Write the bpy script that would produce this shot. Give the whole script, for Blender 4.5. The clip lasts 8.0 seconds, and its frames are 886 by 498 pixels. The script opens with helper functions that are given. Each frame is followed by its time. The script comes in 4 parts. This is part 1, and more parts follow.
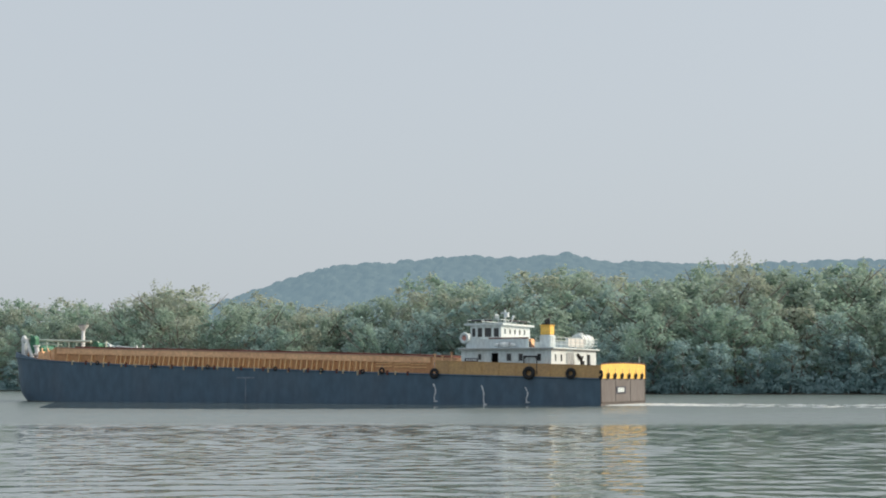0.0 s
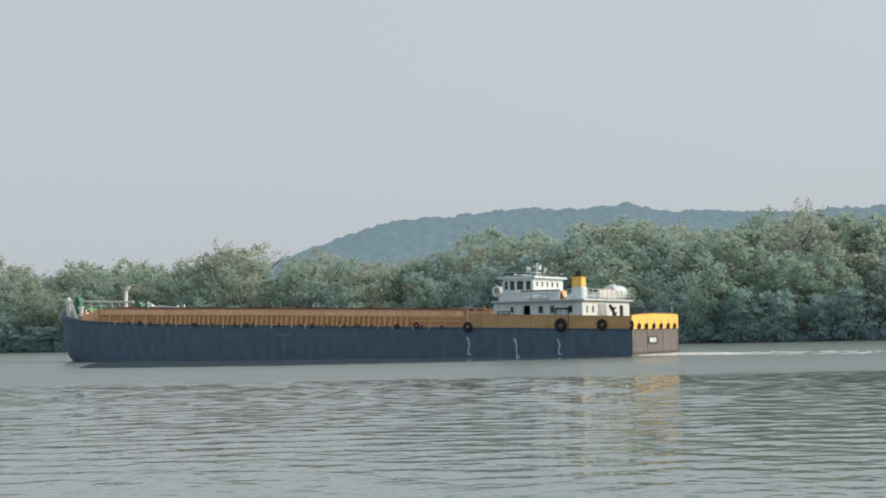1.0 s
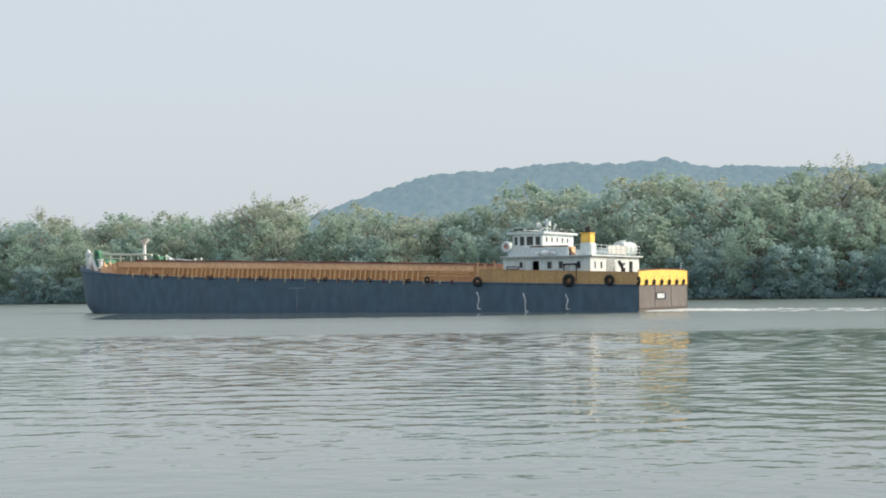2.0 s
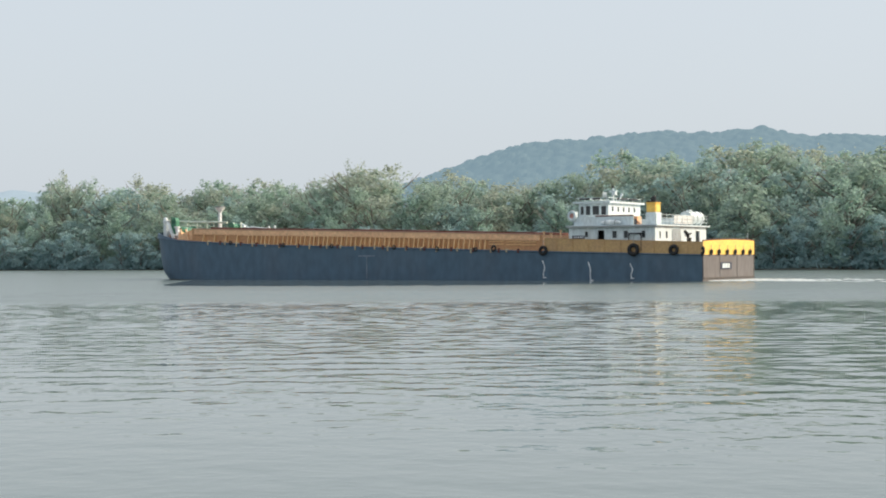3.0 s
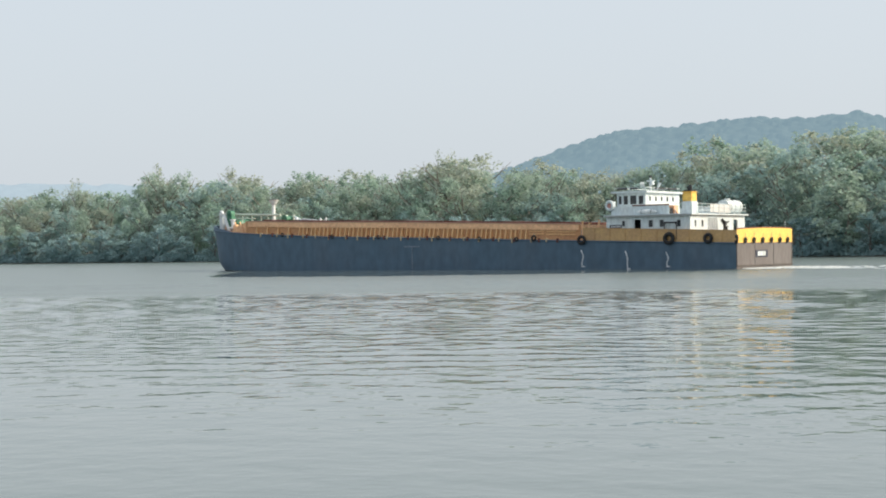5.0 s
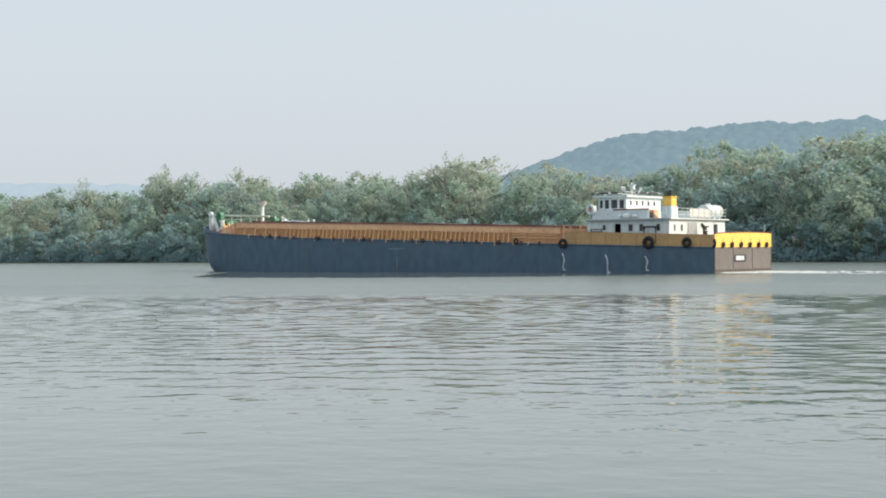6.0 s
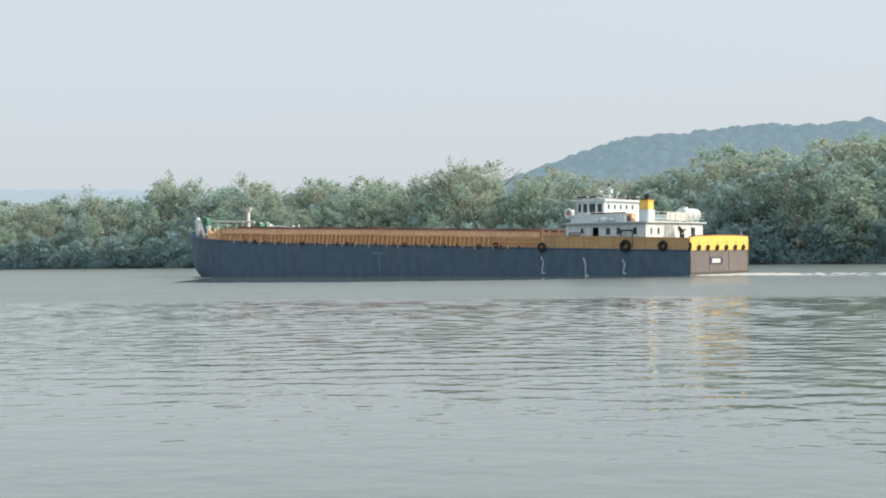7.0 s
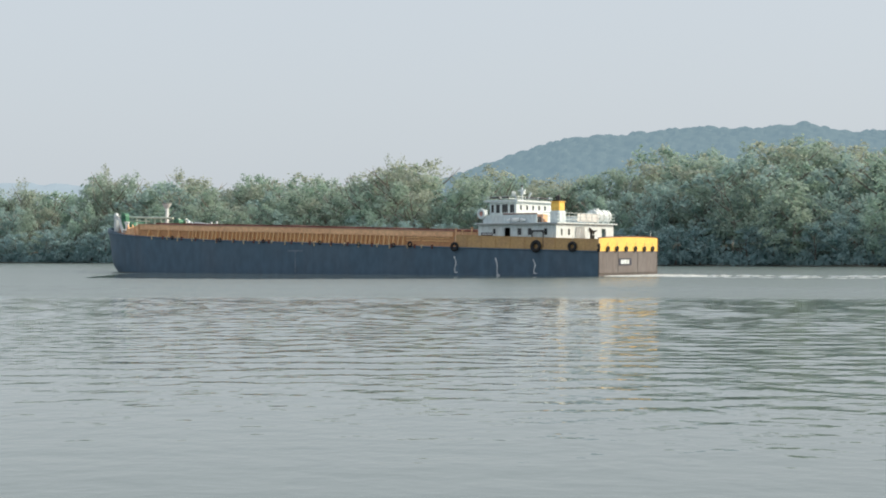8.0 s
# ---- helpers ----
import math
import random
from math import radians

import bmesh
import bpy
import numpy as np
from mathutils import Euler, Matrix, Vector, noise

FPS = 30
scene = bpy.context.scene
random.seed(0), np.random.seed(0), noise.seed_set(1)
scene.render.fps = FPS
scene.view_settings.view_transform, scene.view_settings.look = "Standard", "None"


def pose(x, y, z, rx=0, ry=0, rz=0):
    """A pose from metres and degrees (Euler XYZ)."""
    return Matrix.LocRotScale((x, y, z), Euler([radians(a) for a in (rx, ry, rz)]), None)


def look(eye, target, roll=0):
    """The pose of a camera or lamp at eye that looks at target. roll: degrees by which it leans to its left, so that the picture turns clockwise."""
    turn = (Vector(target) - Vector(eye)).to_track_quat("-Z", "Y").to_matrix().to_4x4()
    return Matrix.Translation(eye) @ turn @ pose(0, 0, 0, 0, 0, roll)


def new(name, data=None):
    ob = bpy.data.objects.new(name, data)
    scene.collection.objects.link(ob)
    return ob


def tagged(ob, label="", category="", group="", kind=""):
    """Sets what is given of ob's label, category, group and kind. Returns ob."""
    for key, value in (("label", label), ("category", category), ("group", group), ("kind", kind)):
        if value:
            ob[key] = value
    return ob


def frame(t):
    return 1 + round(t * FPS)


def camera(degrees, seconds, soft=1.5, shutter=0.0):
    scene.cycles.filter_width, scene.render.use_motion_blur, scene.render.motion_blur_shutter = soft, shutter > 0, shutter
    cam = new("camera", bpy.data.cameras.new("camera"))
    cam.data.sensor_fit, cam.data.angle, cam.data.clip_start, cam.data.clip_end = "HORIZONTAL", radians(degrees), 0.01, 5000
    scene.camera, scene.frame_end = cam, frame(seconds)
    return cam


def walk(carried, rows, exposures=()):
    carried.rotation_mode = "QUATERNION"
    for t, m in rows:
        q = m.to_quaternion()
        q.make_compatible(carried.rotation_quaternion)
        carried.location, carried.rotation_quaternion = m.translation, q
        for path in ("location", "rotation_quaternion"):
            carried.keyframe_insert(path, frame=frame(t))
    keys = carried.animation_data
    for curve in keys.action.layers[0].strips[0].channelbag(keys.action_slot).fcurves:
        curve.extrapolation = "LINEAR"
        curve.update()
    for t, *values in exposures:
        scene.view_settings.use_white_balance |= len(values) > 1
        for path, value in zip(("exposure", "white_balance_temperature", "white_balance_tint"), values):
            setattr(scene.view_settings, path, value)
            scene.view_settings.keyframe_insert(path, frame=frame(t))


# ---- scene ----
EYE = (0.0, 0.0, 2.41)
# seconds, pan to the left, tilt up and roll of the handheld camera, in degrees
PAN = [
    (0.0, 0.001, 4.794, 0.004), (0.5, 0.779, 4.319, -0.467), (1.0, 2.199, 3.114, -1.083), (1.2, 2.610, 2.761, -1.153),
    (2.3, 4.342, 0.967, -0.495), (2.5, 5.078, 0.665, -0.419), (3.0, 7.026, 0.322, -0.365), (3.5, 8.736, 0.251, -1.082),
    (4.0, 9.467, 0.152, -0.942), (4.2, 9.721, 0.153, -0.860), (5.3, 10.422, -0.056, -0.826), (5.5, 10.363, 0.062, -0.736), (6.0, 10.618, 0.060, -0.398),
    (6.5, 10.796, 0.108, -0.540), (7.0, 10.769, 0.209, -0.711), (7.5, 10.228, 0.797, -0.640),
    (8.0, 8.482, 0.141, -0.069),
]


def aim(yaw, pitch, roll):
    y, p = radians(yaw), radians(pitch)
    way = Vector((-math.sin(y) * math.cos(p), math.cos(y) * math.cos(p), math.sin(p)))
    return look(EYE, Vector(EYE) + way * 100, roll)


cam = camera(31.65, 8.0, soft=1.9)
walk(cam, [(t, aim(y, p, r)) for t, y, p, r in PAN],
     exposures=[(0.0, -0.28), (0.5, -0.27), (1.0, -0.32), (1.3, -0.10), (2.5, -0.02), (4.0, 0.0), (7.5, 0.02), (8.0, -0.12)])

# ---- light ----
SUN_TURN = 7.0       # degrees from +x towards +y, where the sun stands
SUN_HEIGHT = 30.0
world = bpy.data.worlds.new("hazy_sky")
scene.world = world
world.use_nodes = True
wt = world.node_tree
wt.nodes.clear()
sky = wt.nodes.new("ShaderNodeTexSky")
sky.sky_type = "NISHITA"
sky.sun_disc = False
sky.sun_elevation = radians(SUN_HEIGHT)
sky.sun_rotation = radians(90 - SUN_TURN)
sky.air_density, sky.dust_density, sky.ozone_density = 1.0, 6.0, 1.5
haze = wt.nodes.new("ShaderNodeMix")
haze.data_type = "RGBA"
haze.inputs[0].default_value = 0.70
haze.inputs[7].default_value = (7.38, 8.05, 8.65, 1)
back = wt.nodes.new("ShaderNodeBackground")
back.inputs["Strength"].default_value = 0.116
wo = wt.nodes.new("ShaderNodeOutputWorld")
wt.links.new(sky.outputs[0], haze.inputs[6])
wt.links.new(haze.outputs[2], back.inputs["Color"])
wt.links.new(back.outputs[0], wo.inputs[0])

sun_data = bpy.data.lights.new("sun", "SUN")
sun_data.energy, sun_data.angle, sun_data.color = 5.0, radians(24), (1.0, 0.87, 0.69)
sun = new("sun", sun_data)
sun_way = Vector((math.cos(radians(SUN_TURN)) * math.cos(radians(SUN_HEIGHT)),
                  math.sin(radians(SUN_TURN)) * math.cos(radians(SUN_HEIGHT)), math.sin(radians(SUN_HEIGHT))))
sun.matrix_world = look(sun_way * 400, (0, 0, 0))


# ---- materials ----
def mat(name, color, rough=0.6, metal=0.0, other=None, amount=0.5, scale=0.6, fine=8.0, bump=0.15, stretch=(1, 1, 1), spread=0.0):
    """Paint or metal with two scales of wear: big stains towards the colour other, fine grain, and relief."""
    m = bpy.data.materials.new(name)
    m.use_nodes = True
    nt = m.node_tree
    p = nt.nodes["Principled BSDF"]
    p.inputs["Roughness"].default_value = rough
    p.inputs["Metallic"].default_value = metal
    tc = nt.nodes.new("ShaderNodeTexCoord")
    mp = nt.nodes.new("ShaderNodeMapping")
    mp.inputs["Scale"].default_value = stretch
    nt.links.new(tc.outputs["Object"], mp.inputs["Vector"])
    n1 = nt.nodes.new("ShaderNodeTexNoise")
    n1.inputs["Scale"].default_value, n1.inputs["Detail"].default_value = scale, 6
    n2 = nt.nodes.new("ShaderNodeTexNoise")
    n2.inputs["Scale"].default_value, n2.inputs["Detail"].default_value = fine, 4
    for n in (n1, n2):
        nt.links.new(mp.outputs[0], n.inputs["Vector"])
    ramp = nt.nodes.new("ShaderNodeMapRange")
    ramp.inputs[1].default_value, ramp.inputs[2].default_value = 0.42, 0.72
    ramp.inputs[4].default_value = amount
    nt.links.new(n1.outputs[0], ramp.inputs[0])
    mix = nt.nodes.new("ShaderNodeMix")
    mix.data_type = "RGBA"
    o = other or tuple(c * 0.6 for c in color)
    mix.inputs[6].default_value, mix.inputs[7].default_value = (*color, 1), (*o, 1)
    nt.links.new(ramp.outputs[0], mix.inputs[0])
    hsv = nt.nodes.new("ShaderNodeHueSaturation")
    val = nt.nodes.new("ShaderNodeMapRange")
    val.inputs[1].default_value, val.inputs[2].default_value = 0.3, 0.7
    val.inputs[3].default_value, val.inputs[4].default_value = 0.82, 1.15
    nt.links.new(n2.outputs[0], val.inputs[0])
    nt.links.new(val.outputs[0], hsv.inputs["Value"])
    nt.links.new(mix.outputs[2], hsv.inputs["Color"])
    last = hsv.outputs[0]
    if spread:
        info = nt.nodes.new("ShaderNodeObjectInfo")
        geo = nt.nodes.new("ShaderNodeNewGeometry")
        for sock, low, high, to in ((info.outputs["Random"], 1 - spread, 1 + spread, "Value"),
                                    (geo.outputs["Random Per Island"], 1 - spread * 0.9, 1 + spread * 0.9, "Value"),
                                    (info.outputs["Random"], 0.5 - spread * 0.06, 0.5 + spread * 0.06, "Hue")):
            h = nt.nodes.new("ShaderNodeHueSaturation")
            r = nt.nodes.new("ShaderNodeMapRange")
            r.inputs[3].default_value, r.inputs[4].default_value = low, high
            nt.links.new(sock, r.inputs[0])
            nt.links.new(r.outputs[0], h.inputs[to])
            nt.links.new(last, h.inputs["Color"])
            last = h.outputs[0]
    nt.links.new(last, p.inputs["Base Color"])
    if bump:
        b = nt.nodes.new("ShaderNodeBump")
        b.inputs["Strength"].default_value, b.inputs["Distance"].default_value = bump, 0.03
        nt.links.new(n2.outputs[0], b.inputs["Height"])
        nt.links.new(b.outputs[0], p.inputs["Normal"])
    return m


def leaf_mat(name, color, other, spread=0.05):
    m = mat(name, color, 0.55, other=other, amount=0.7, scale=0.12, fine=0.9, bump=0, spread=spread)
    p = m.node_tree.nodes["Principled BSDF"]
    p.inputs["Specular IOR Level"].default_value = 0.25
    # sheen lays a pale veil of haze over the leaves
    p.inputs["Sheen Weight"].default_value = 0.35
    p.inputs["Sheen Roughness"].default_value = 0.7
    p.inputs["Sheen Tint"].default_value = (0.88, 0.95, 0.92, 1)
    out = [n for n in m.node_tree.nodes if n.type == "OUTPUT_MATERIAL"][0]
    tr = m.node_tree.nodes.new("ShaderNodeBsdfTranslucent")
    add = m.node_tree.nodes.new("ShaderNodeMixShader")
    add.inputs[0].default_value = 0.52
    src = p.inputs["Base Color"].links[0].from_socket
    m.node_tree.links.new(src, tr.inputs["Color"])
    m.node_tree.links.new(p.outputs[0], add.inputs[1])
    m.node_tree.links.new(tr.outputs[0], add.inputs[2])
    m.node_tree.links.new(add.outputs[0], out.inputs[0])
    return m


def water_mat():
    """Silty river water: low swell, wind ripples and fine chop; a breeze ruffles the far half of the river."""
    m = bpy.data.materials.new("river_water")
    m.use_nodes = True
    nt = m.node_tree
    p = nt.nodes["Principled BSDF"]
    p.inputs["Base Color"].default_value = (0.12, 0.155, 0.15, 1)
    p.inputs["IOR"].default_value = 1.33
    tc = nt.nodes.new("ShaderNodeTexCoord")
    sep = nt.nodes.new("ShaderNodeSeparateXYZ")
    nt.links.new(tc.outputs["Object"], sep.inputs[0])
    # where the breeze touches: beyond about 95 m, with a wandering edge
    wob = nt.nodes.new("ShaderNodeTexNoise")
    wob.inputs["Scale"].default_value = 0.03
    nt.links.new(tc.outputs["Object"], wob.inputs["Vector"])
    edge = nt.nodes.new("ShaderNodeMath")
    edge.operation = "MULTIPLY_ADD"
    edge.inputs[1].default_value = 16.0
    nt.links.new(wob.outputs[0], edge.inputs[0])
    nt.links.new(sep.outputs["Y"], edge.inputs[2])
    breeze = nt.nodes.new("ShaderNodeMapRange")
    breeze.inputs[1].default_value, breeze.inputs[2].default_value = 89.0, 97.0
    nt.links.new(edge.outputs[0], breeze.inputs[0])
    rough = nt.nodes.new("ShaderNodeMapRange")
    rough.inputs[3].default_value, rough.inputs[4].default_value = 0.01, 0.27
    nt.links.new(breeze.outputs[0], rough.inputs[0])
    nt.links.new(rough.outputs[0], p.inputs["Roughness"])
    # a lull close to the near bank
    calm = nt.nodes.new("ShaderNodeMapRange")
    calm.inputs[1].default_value, calm.inputs[2].default_value = 24.0, 62.0
    calm.inputs[3].default_value, calm.inputs[4].default_value = 0.17, 0.28
    nt.links.new(edge.outputs[0], calm.inputs[0])
    last = None
    for sx, sy, scale, dist, ruffled in ((1.4, 1.0, 0.7, 0.055, 0.14), (1.1, 1.0, 1.5, 0.085, 0.14), (1.0, 1.0, 2.6, 0.034, 0.05)):
        mp = nt.nodes.new("ShaderNodeMapping")
        mp.inputs["Scale"].default_value = (sx, sy, 1)
        mp.inputs["Rotation"].default_value = (0, 0, radians(8))
        nt.links.new(tc.outputs["Object"], mp.inputs["Vector"])
        n = nt.nodes.new("ShaderNodeTexNoise")
        n.inputs["Scale"].default_value, n.inputs["Detail"].default_value = scale, 2
        n.inputs["Roughness"].default_value = 0.45
        nt.links.new(mp.outputs[0], n.inputs["Vector"])
        amp = nt.nodes.new("ShaderNodeMapRange")
        amp.inputs[3].default_value, amp.inputs[4].default_value = dist, ruffled
        nt.links.new(breeze.outputs[0], amp.inputs[0])
        b = nt.nodes.new("ShaderNodeBump")
        b.inputs["Strength"].default_value = 1.0
        lull = nt.nodes.new("ShaderNodeMath")
        lull.operation = "MULTIPLY"
        nt.links.new(amp.outputs[0], lull.inputs[0])
        nt.links.new(calm.outputs[0], lull.inputs[1])
        nt.links.new(lull.outputs[0], b.inputs["Distance"])
        nt.links.new(n.outputs[0], b.inputs["Height"])
        if last:
            nt.links.new(last.outputs[0], b.inputs["Normal"])
        last = b
    nt.links.new(last.outputs[0], p.inputs["Normal"])
    return m


HULL = mat("navy_hull_paint", (0.067, 0.12, 0.174), 0.55, other=(0.094, 0.126, 0.164), amount=0.4, scale=0.35, fine=1.3, stretch=(1, 1, 0.5), bump=0.04)
TRANSOM = mat("weathered_transom_paint", (0.138, 0.127, 0.126), 0.7, other=(0.105, 0.087, 0.08), amount=0.6, scale=0.6, fine=4.0, stretch=(1, 1, 0.3))
BOOT = mat("waterline_grime", (0.07, 0.065, 0.06), 0.75, other=(0.12, 0.09, 0.07), amount=0.6, scale=0.8)
YELLOW = mat("yellow_paint", (0.86, 0.55, 0.12), 0.5, other=(0.72, 0.40, 0.12), amount=0.45, scale=0.7, fine=5.0)
OCHRE = mat("ochre_bulwark_paint", (0.53, 0.335, 0.15), 0.6, other=(0.38, 0.23, 0.13), amount=0.6, scale=0.5, fine=4.0)
# Lighter copy of the white: sunlight on bow gear and cloth is in its colour.
SUNLIT_WHITE = mat("sunlit_white_gloss", (0.80, 0.84, 0.85), 0.35, other=(0.66, 0.64, 0.58), amount=0.3, scale=1.0)
# Rusty orange, darkened: the shade between the ribs is put into this colour.
PLATING = mat("rusty_shaded_plating", (0.60, 0.33, 0.16), 0.75, other=(0.44, 0.22, 0.11), amount=0.6, scale=0.5, fine=4.0)
ORANGE = mat("rusty_orange_paint", (0.85, 0.53, 0.30), 0.65, other=(0.70, 0.39, 0.22), amount=0.6, scale=0.4, fine=4.0)
DARK_RUST = mat("dark_red_rust", (0.14, 0.05, 0.035), 0.8, other=(0.08, 0.035, 0.03), amount=0.6)
RIM = mat("coaming_rim_paint", (0.56, 0.33, 0.24), 0.8, other=(0.40, 0.20, 0.14), amount=0.6)
WHITE = mat("white_paint", (0.61, 0.69, 0.715), 0.5, other=(0.62, 0.56, 0.48), amount=0.28, scale=0.5, fine=4.0, stretch=(1, 1, 0.4))
DECK = mat("deck_red_oxide", (0.20, 0.10, 0.07), 0.8)
RUBBER = mat("tyre_rubber", (0.018, 0.018, 0.019), 0.8)
# near-black for dark gear and for the shade inside openings
DARK = mat("dark_opening", (0.02, 0.022, 0.025), 0.5)
GREEN = mat("green_paint", (0.05, 0.20, 0.12), 0.5)
MINT = mat("pale_mint_paint", (0.62, 0.70, 0.60), 0.5)
STEEL = mat("grey_steel", (0.35, 0.36, 0.36), 0.5, metal=0.6)
RED = mat("faded_red_paint", (0.55, 0.27, 0.23), 0.6)
CHALK = mat("chalky_mark_paint", (0.72, 0.74, 0.75), 0.7, other=(0.34, 0.36, 0.4), amount=0.7, scale=3.0)
CREAM = mat("dirty_cream_paint", (0.55, 0.45, 0.30), 0.7, other=(0.35, 0.24, 0.16), amount=0.6, scale=1.5)
FOAM = mat("foam", (0.70, 0.74, 0.74), 0.9, other=(0.5, 0.55, 0.55), amount=0.5, scale=1.5)
SOIL = mat("bank_soil", (0.09, 0.085, 0.065), 0.9, other=(0.05, 0.055, 0.04), amount=0.8, scale=0.08, fine=1.0)
BARK = mat("bark", (0.26, 0.235, 0.205), 0.9, other=(0.17, 0.15, 0.13), amount=0.6, scale=1.5, fine=6, stretch=(1, 1, 0.3))
# Leaf colours lifted and blued to stand in for haze, most at the foot.
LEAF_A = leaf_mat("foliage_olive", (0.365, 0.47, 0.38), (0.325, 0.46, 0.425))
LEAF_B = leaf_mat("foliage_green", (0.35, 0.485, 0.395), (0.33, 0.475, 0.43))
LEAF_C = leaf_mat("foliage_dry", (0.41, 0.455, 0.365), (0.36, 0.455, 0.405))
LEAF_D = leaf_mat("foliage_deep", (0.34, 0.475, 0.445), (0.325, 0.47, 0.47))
LEAF_E = leaf_mat("foliage_hazed", (0.33, 0.48, 0.485), (0.32, 0.475, 0.51), 0.04)
WATER = water_mat()
SLICK = bpy.data.materials.new("hull_mirror_water")
SLICK.use_nodes = True
slick_nodes, slick_links = SLICK.node_tree.nodes, SLICK.node_tree.links
slick_nodes["Principled BSDF"].inputs["Base Color"].default_value = (0.12, 0.15, 0.135, 1)
slick_nodes["Principled BSDF"].inputs["IOR"].default_value = 1.33
slick_nodes["Principled BSDF"].inputs["Roughness"].default_value = 0.05
slick_noise, slick_place, slick_bump = slick_nodes.new("ShaderNodeTexNoise"), slick_nodes.new("ShaderNodeTexCoord"), slick_nodes.new("ShaderNodeBump")
slick_noise.inputs["Scale"].default_value = 0.9
slick_bump.inputs["Distance"].default_value = 0.005
slick_links.new(slick_place.outputs["Object"], slick_noise.inputs["Vector"])
slick_links.new(slick_noise.outputs[0], slick_bump.inputs["Height"])
slick_links.new(slick_bump.outputs[0], slick_nodes["Principled BSDF"].inputs["Normal"])



# ---- building helpers ----
def part(name, bm, material, parent, label=""):
    """Links a bmesh as one mesh object under a thing or under a part."""
    bmesh.ops.recalc_face_normals(bm, faces=bm.faces)
    me = bpy.data.meshes.new(name)
    bm.to_mesh(me)
    bm.free()
    me.materials.append(material)
    ob = new(name, me)
    ob.parent = parent
    if label:
        tagged(ob, label)
    return ob


def smooth(ob):
    ob.data.shade_smooth()
    return ob


def at(u, v, w):
    """Barge space: u forward from the transom, v from the port side to starboard, w up from the waterline."""
    return Vector((u, -v, w))


def box(bm, u0, u1, v0, v1, w0, w1, bevel=0.0):
    vs = [bm.verts.new(at(u, v, w)) for w in (w0, w1) for u, v in ((u0, v0), (u1, v0), (u1, v1), (u0, v1))]
    fs = [bm.faces.new([vs[i] for i in f]) for f in ((0, 1, 2, 3), (4, 5, 6, 7), (0, 1, 5, 4), (1, 2, 6, 5), (2, 3, 7, 6), (3, 0, 4, 7))]
    if bevel:
        es = list({e for f in fs for e in f.edges})
        bmesh.ops.bevel(bm, geom=es, offset=bevel, segments=2, affect="EDGES")
    return bm


def rod(bm, a, b, r, r2=None, n=8):
    a, b = Vector(a), Vector(b)
    q = (b - a).to_track_quat("Z", "Y")
    rings = []
    for p, rad in ((a, r), (b, r if r2 is None else r2)):
        rings.append([bm.verts.new(p + q @ Vector((rad * math.cos(k * math.tau / n), rad * math.sin(k * math.tau / n), 0))) for k in range(n)])
    for k in range(n):
        bm.faces.new([rings[0][k], rings[0][(k + 1) % n], rings[1][(k + 1) % n], rings[1][k]])
    bm.faces.new(rings[0][::-1])
    bm.faces.new(rings[1])
    return bm


def ring(bm, c, axis, r, tube, n=20, m=8, squash=1.0):
    q = Vector(axis).to_track_quat("Z", "Y")
    grid = []
    for i in range(n):
        a = i * math.tau / n
        row = []
        for j in range(m):
            b = j * math.tau / m
            d = r + tube * math.cos(b)
            row.append(bm.verts.new(Vector(c) + q @ Vector((d * math.cos(a), d * math.sin(a), tube * squash * math.sin(b)))))
        grid.append(row)
    for i in range(n):
        for j in range(m):
            bm.faces.new([grid[i][j], grid[(i + 1) % n][j], grid[(i + 1) % n][(j + 1) % m], grid[i][(j + 1) % m]])
    return bm


def bm_new():
    return bmesh.new()


# ---- river, bank and hills ----
def shore(x):
    """How far the water's edge lies across the river."""
    return float(np.interp(x, [-600, -185, -98, -30, 38, 80, 300, 600], [560, 372, 342, 302, 262, 257, 240, 200]))


def rise(x, d):
    """Height of the far bank d metres behind the water's edge."""
    return min(d, 25) * 0.05 + max(0.0, min(d, 250) - 25) * 0.05 * float(np.interp(x, [-200, -30, 40], [0.5, 0.9, 1.6]))


SLOPES = [0.007, 0.015, 0.029, 0.046, 0.052, 0.042, 0.085, 0.085, 0.0]  # of the ripples, from the near bank outwards


def ripples(x, y):
    """Height of the wind ripples: many small crossing waves in groups, dying out towards the near bank and under the breeze."""
    rng = np.random.default_rng(31)
    z = np.zeros_like(x)
    for k in range(64):
        length = 0.85 * 3.0 ** rng.random()
        a = radians(90 + rng.normal() * 64)
        phase = (x * math.cos(a) + y * math.sin(a)) * math.tau / length + rng.random() * math.tau
        # each train comes and goes along and across its way
        b, reach = rng.random() * math.tau, 1.6 + 5 * rng.random()
        group = np.clip(np.sin((x * math.cos(b) + y * math.sin(b)) / reach + rng.random() * math.tau) + 0.35, 0, 1)
        z += group * length / math.tau * (np.sin(phase) + 0.22 * np.sin(2 * phase + 1.6))
    z *= 0.2 * np.interp(y, [12, 24, 34, 44, 62, 95, 101, 111, 117], SLOPES)
    return z


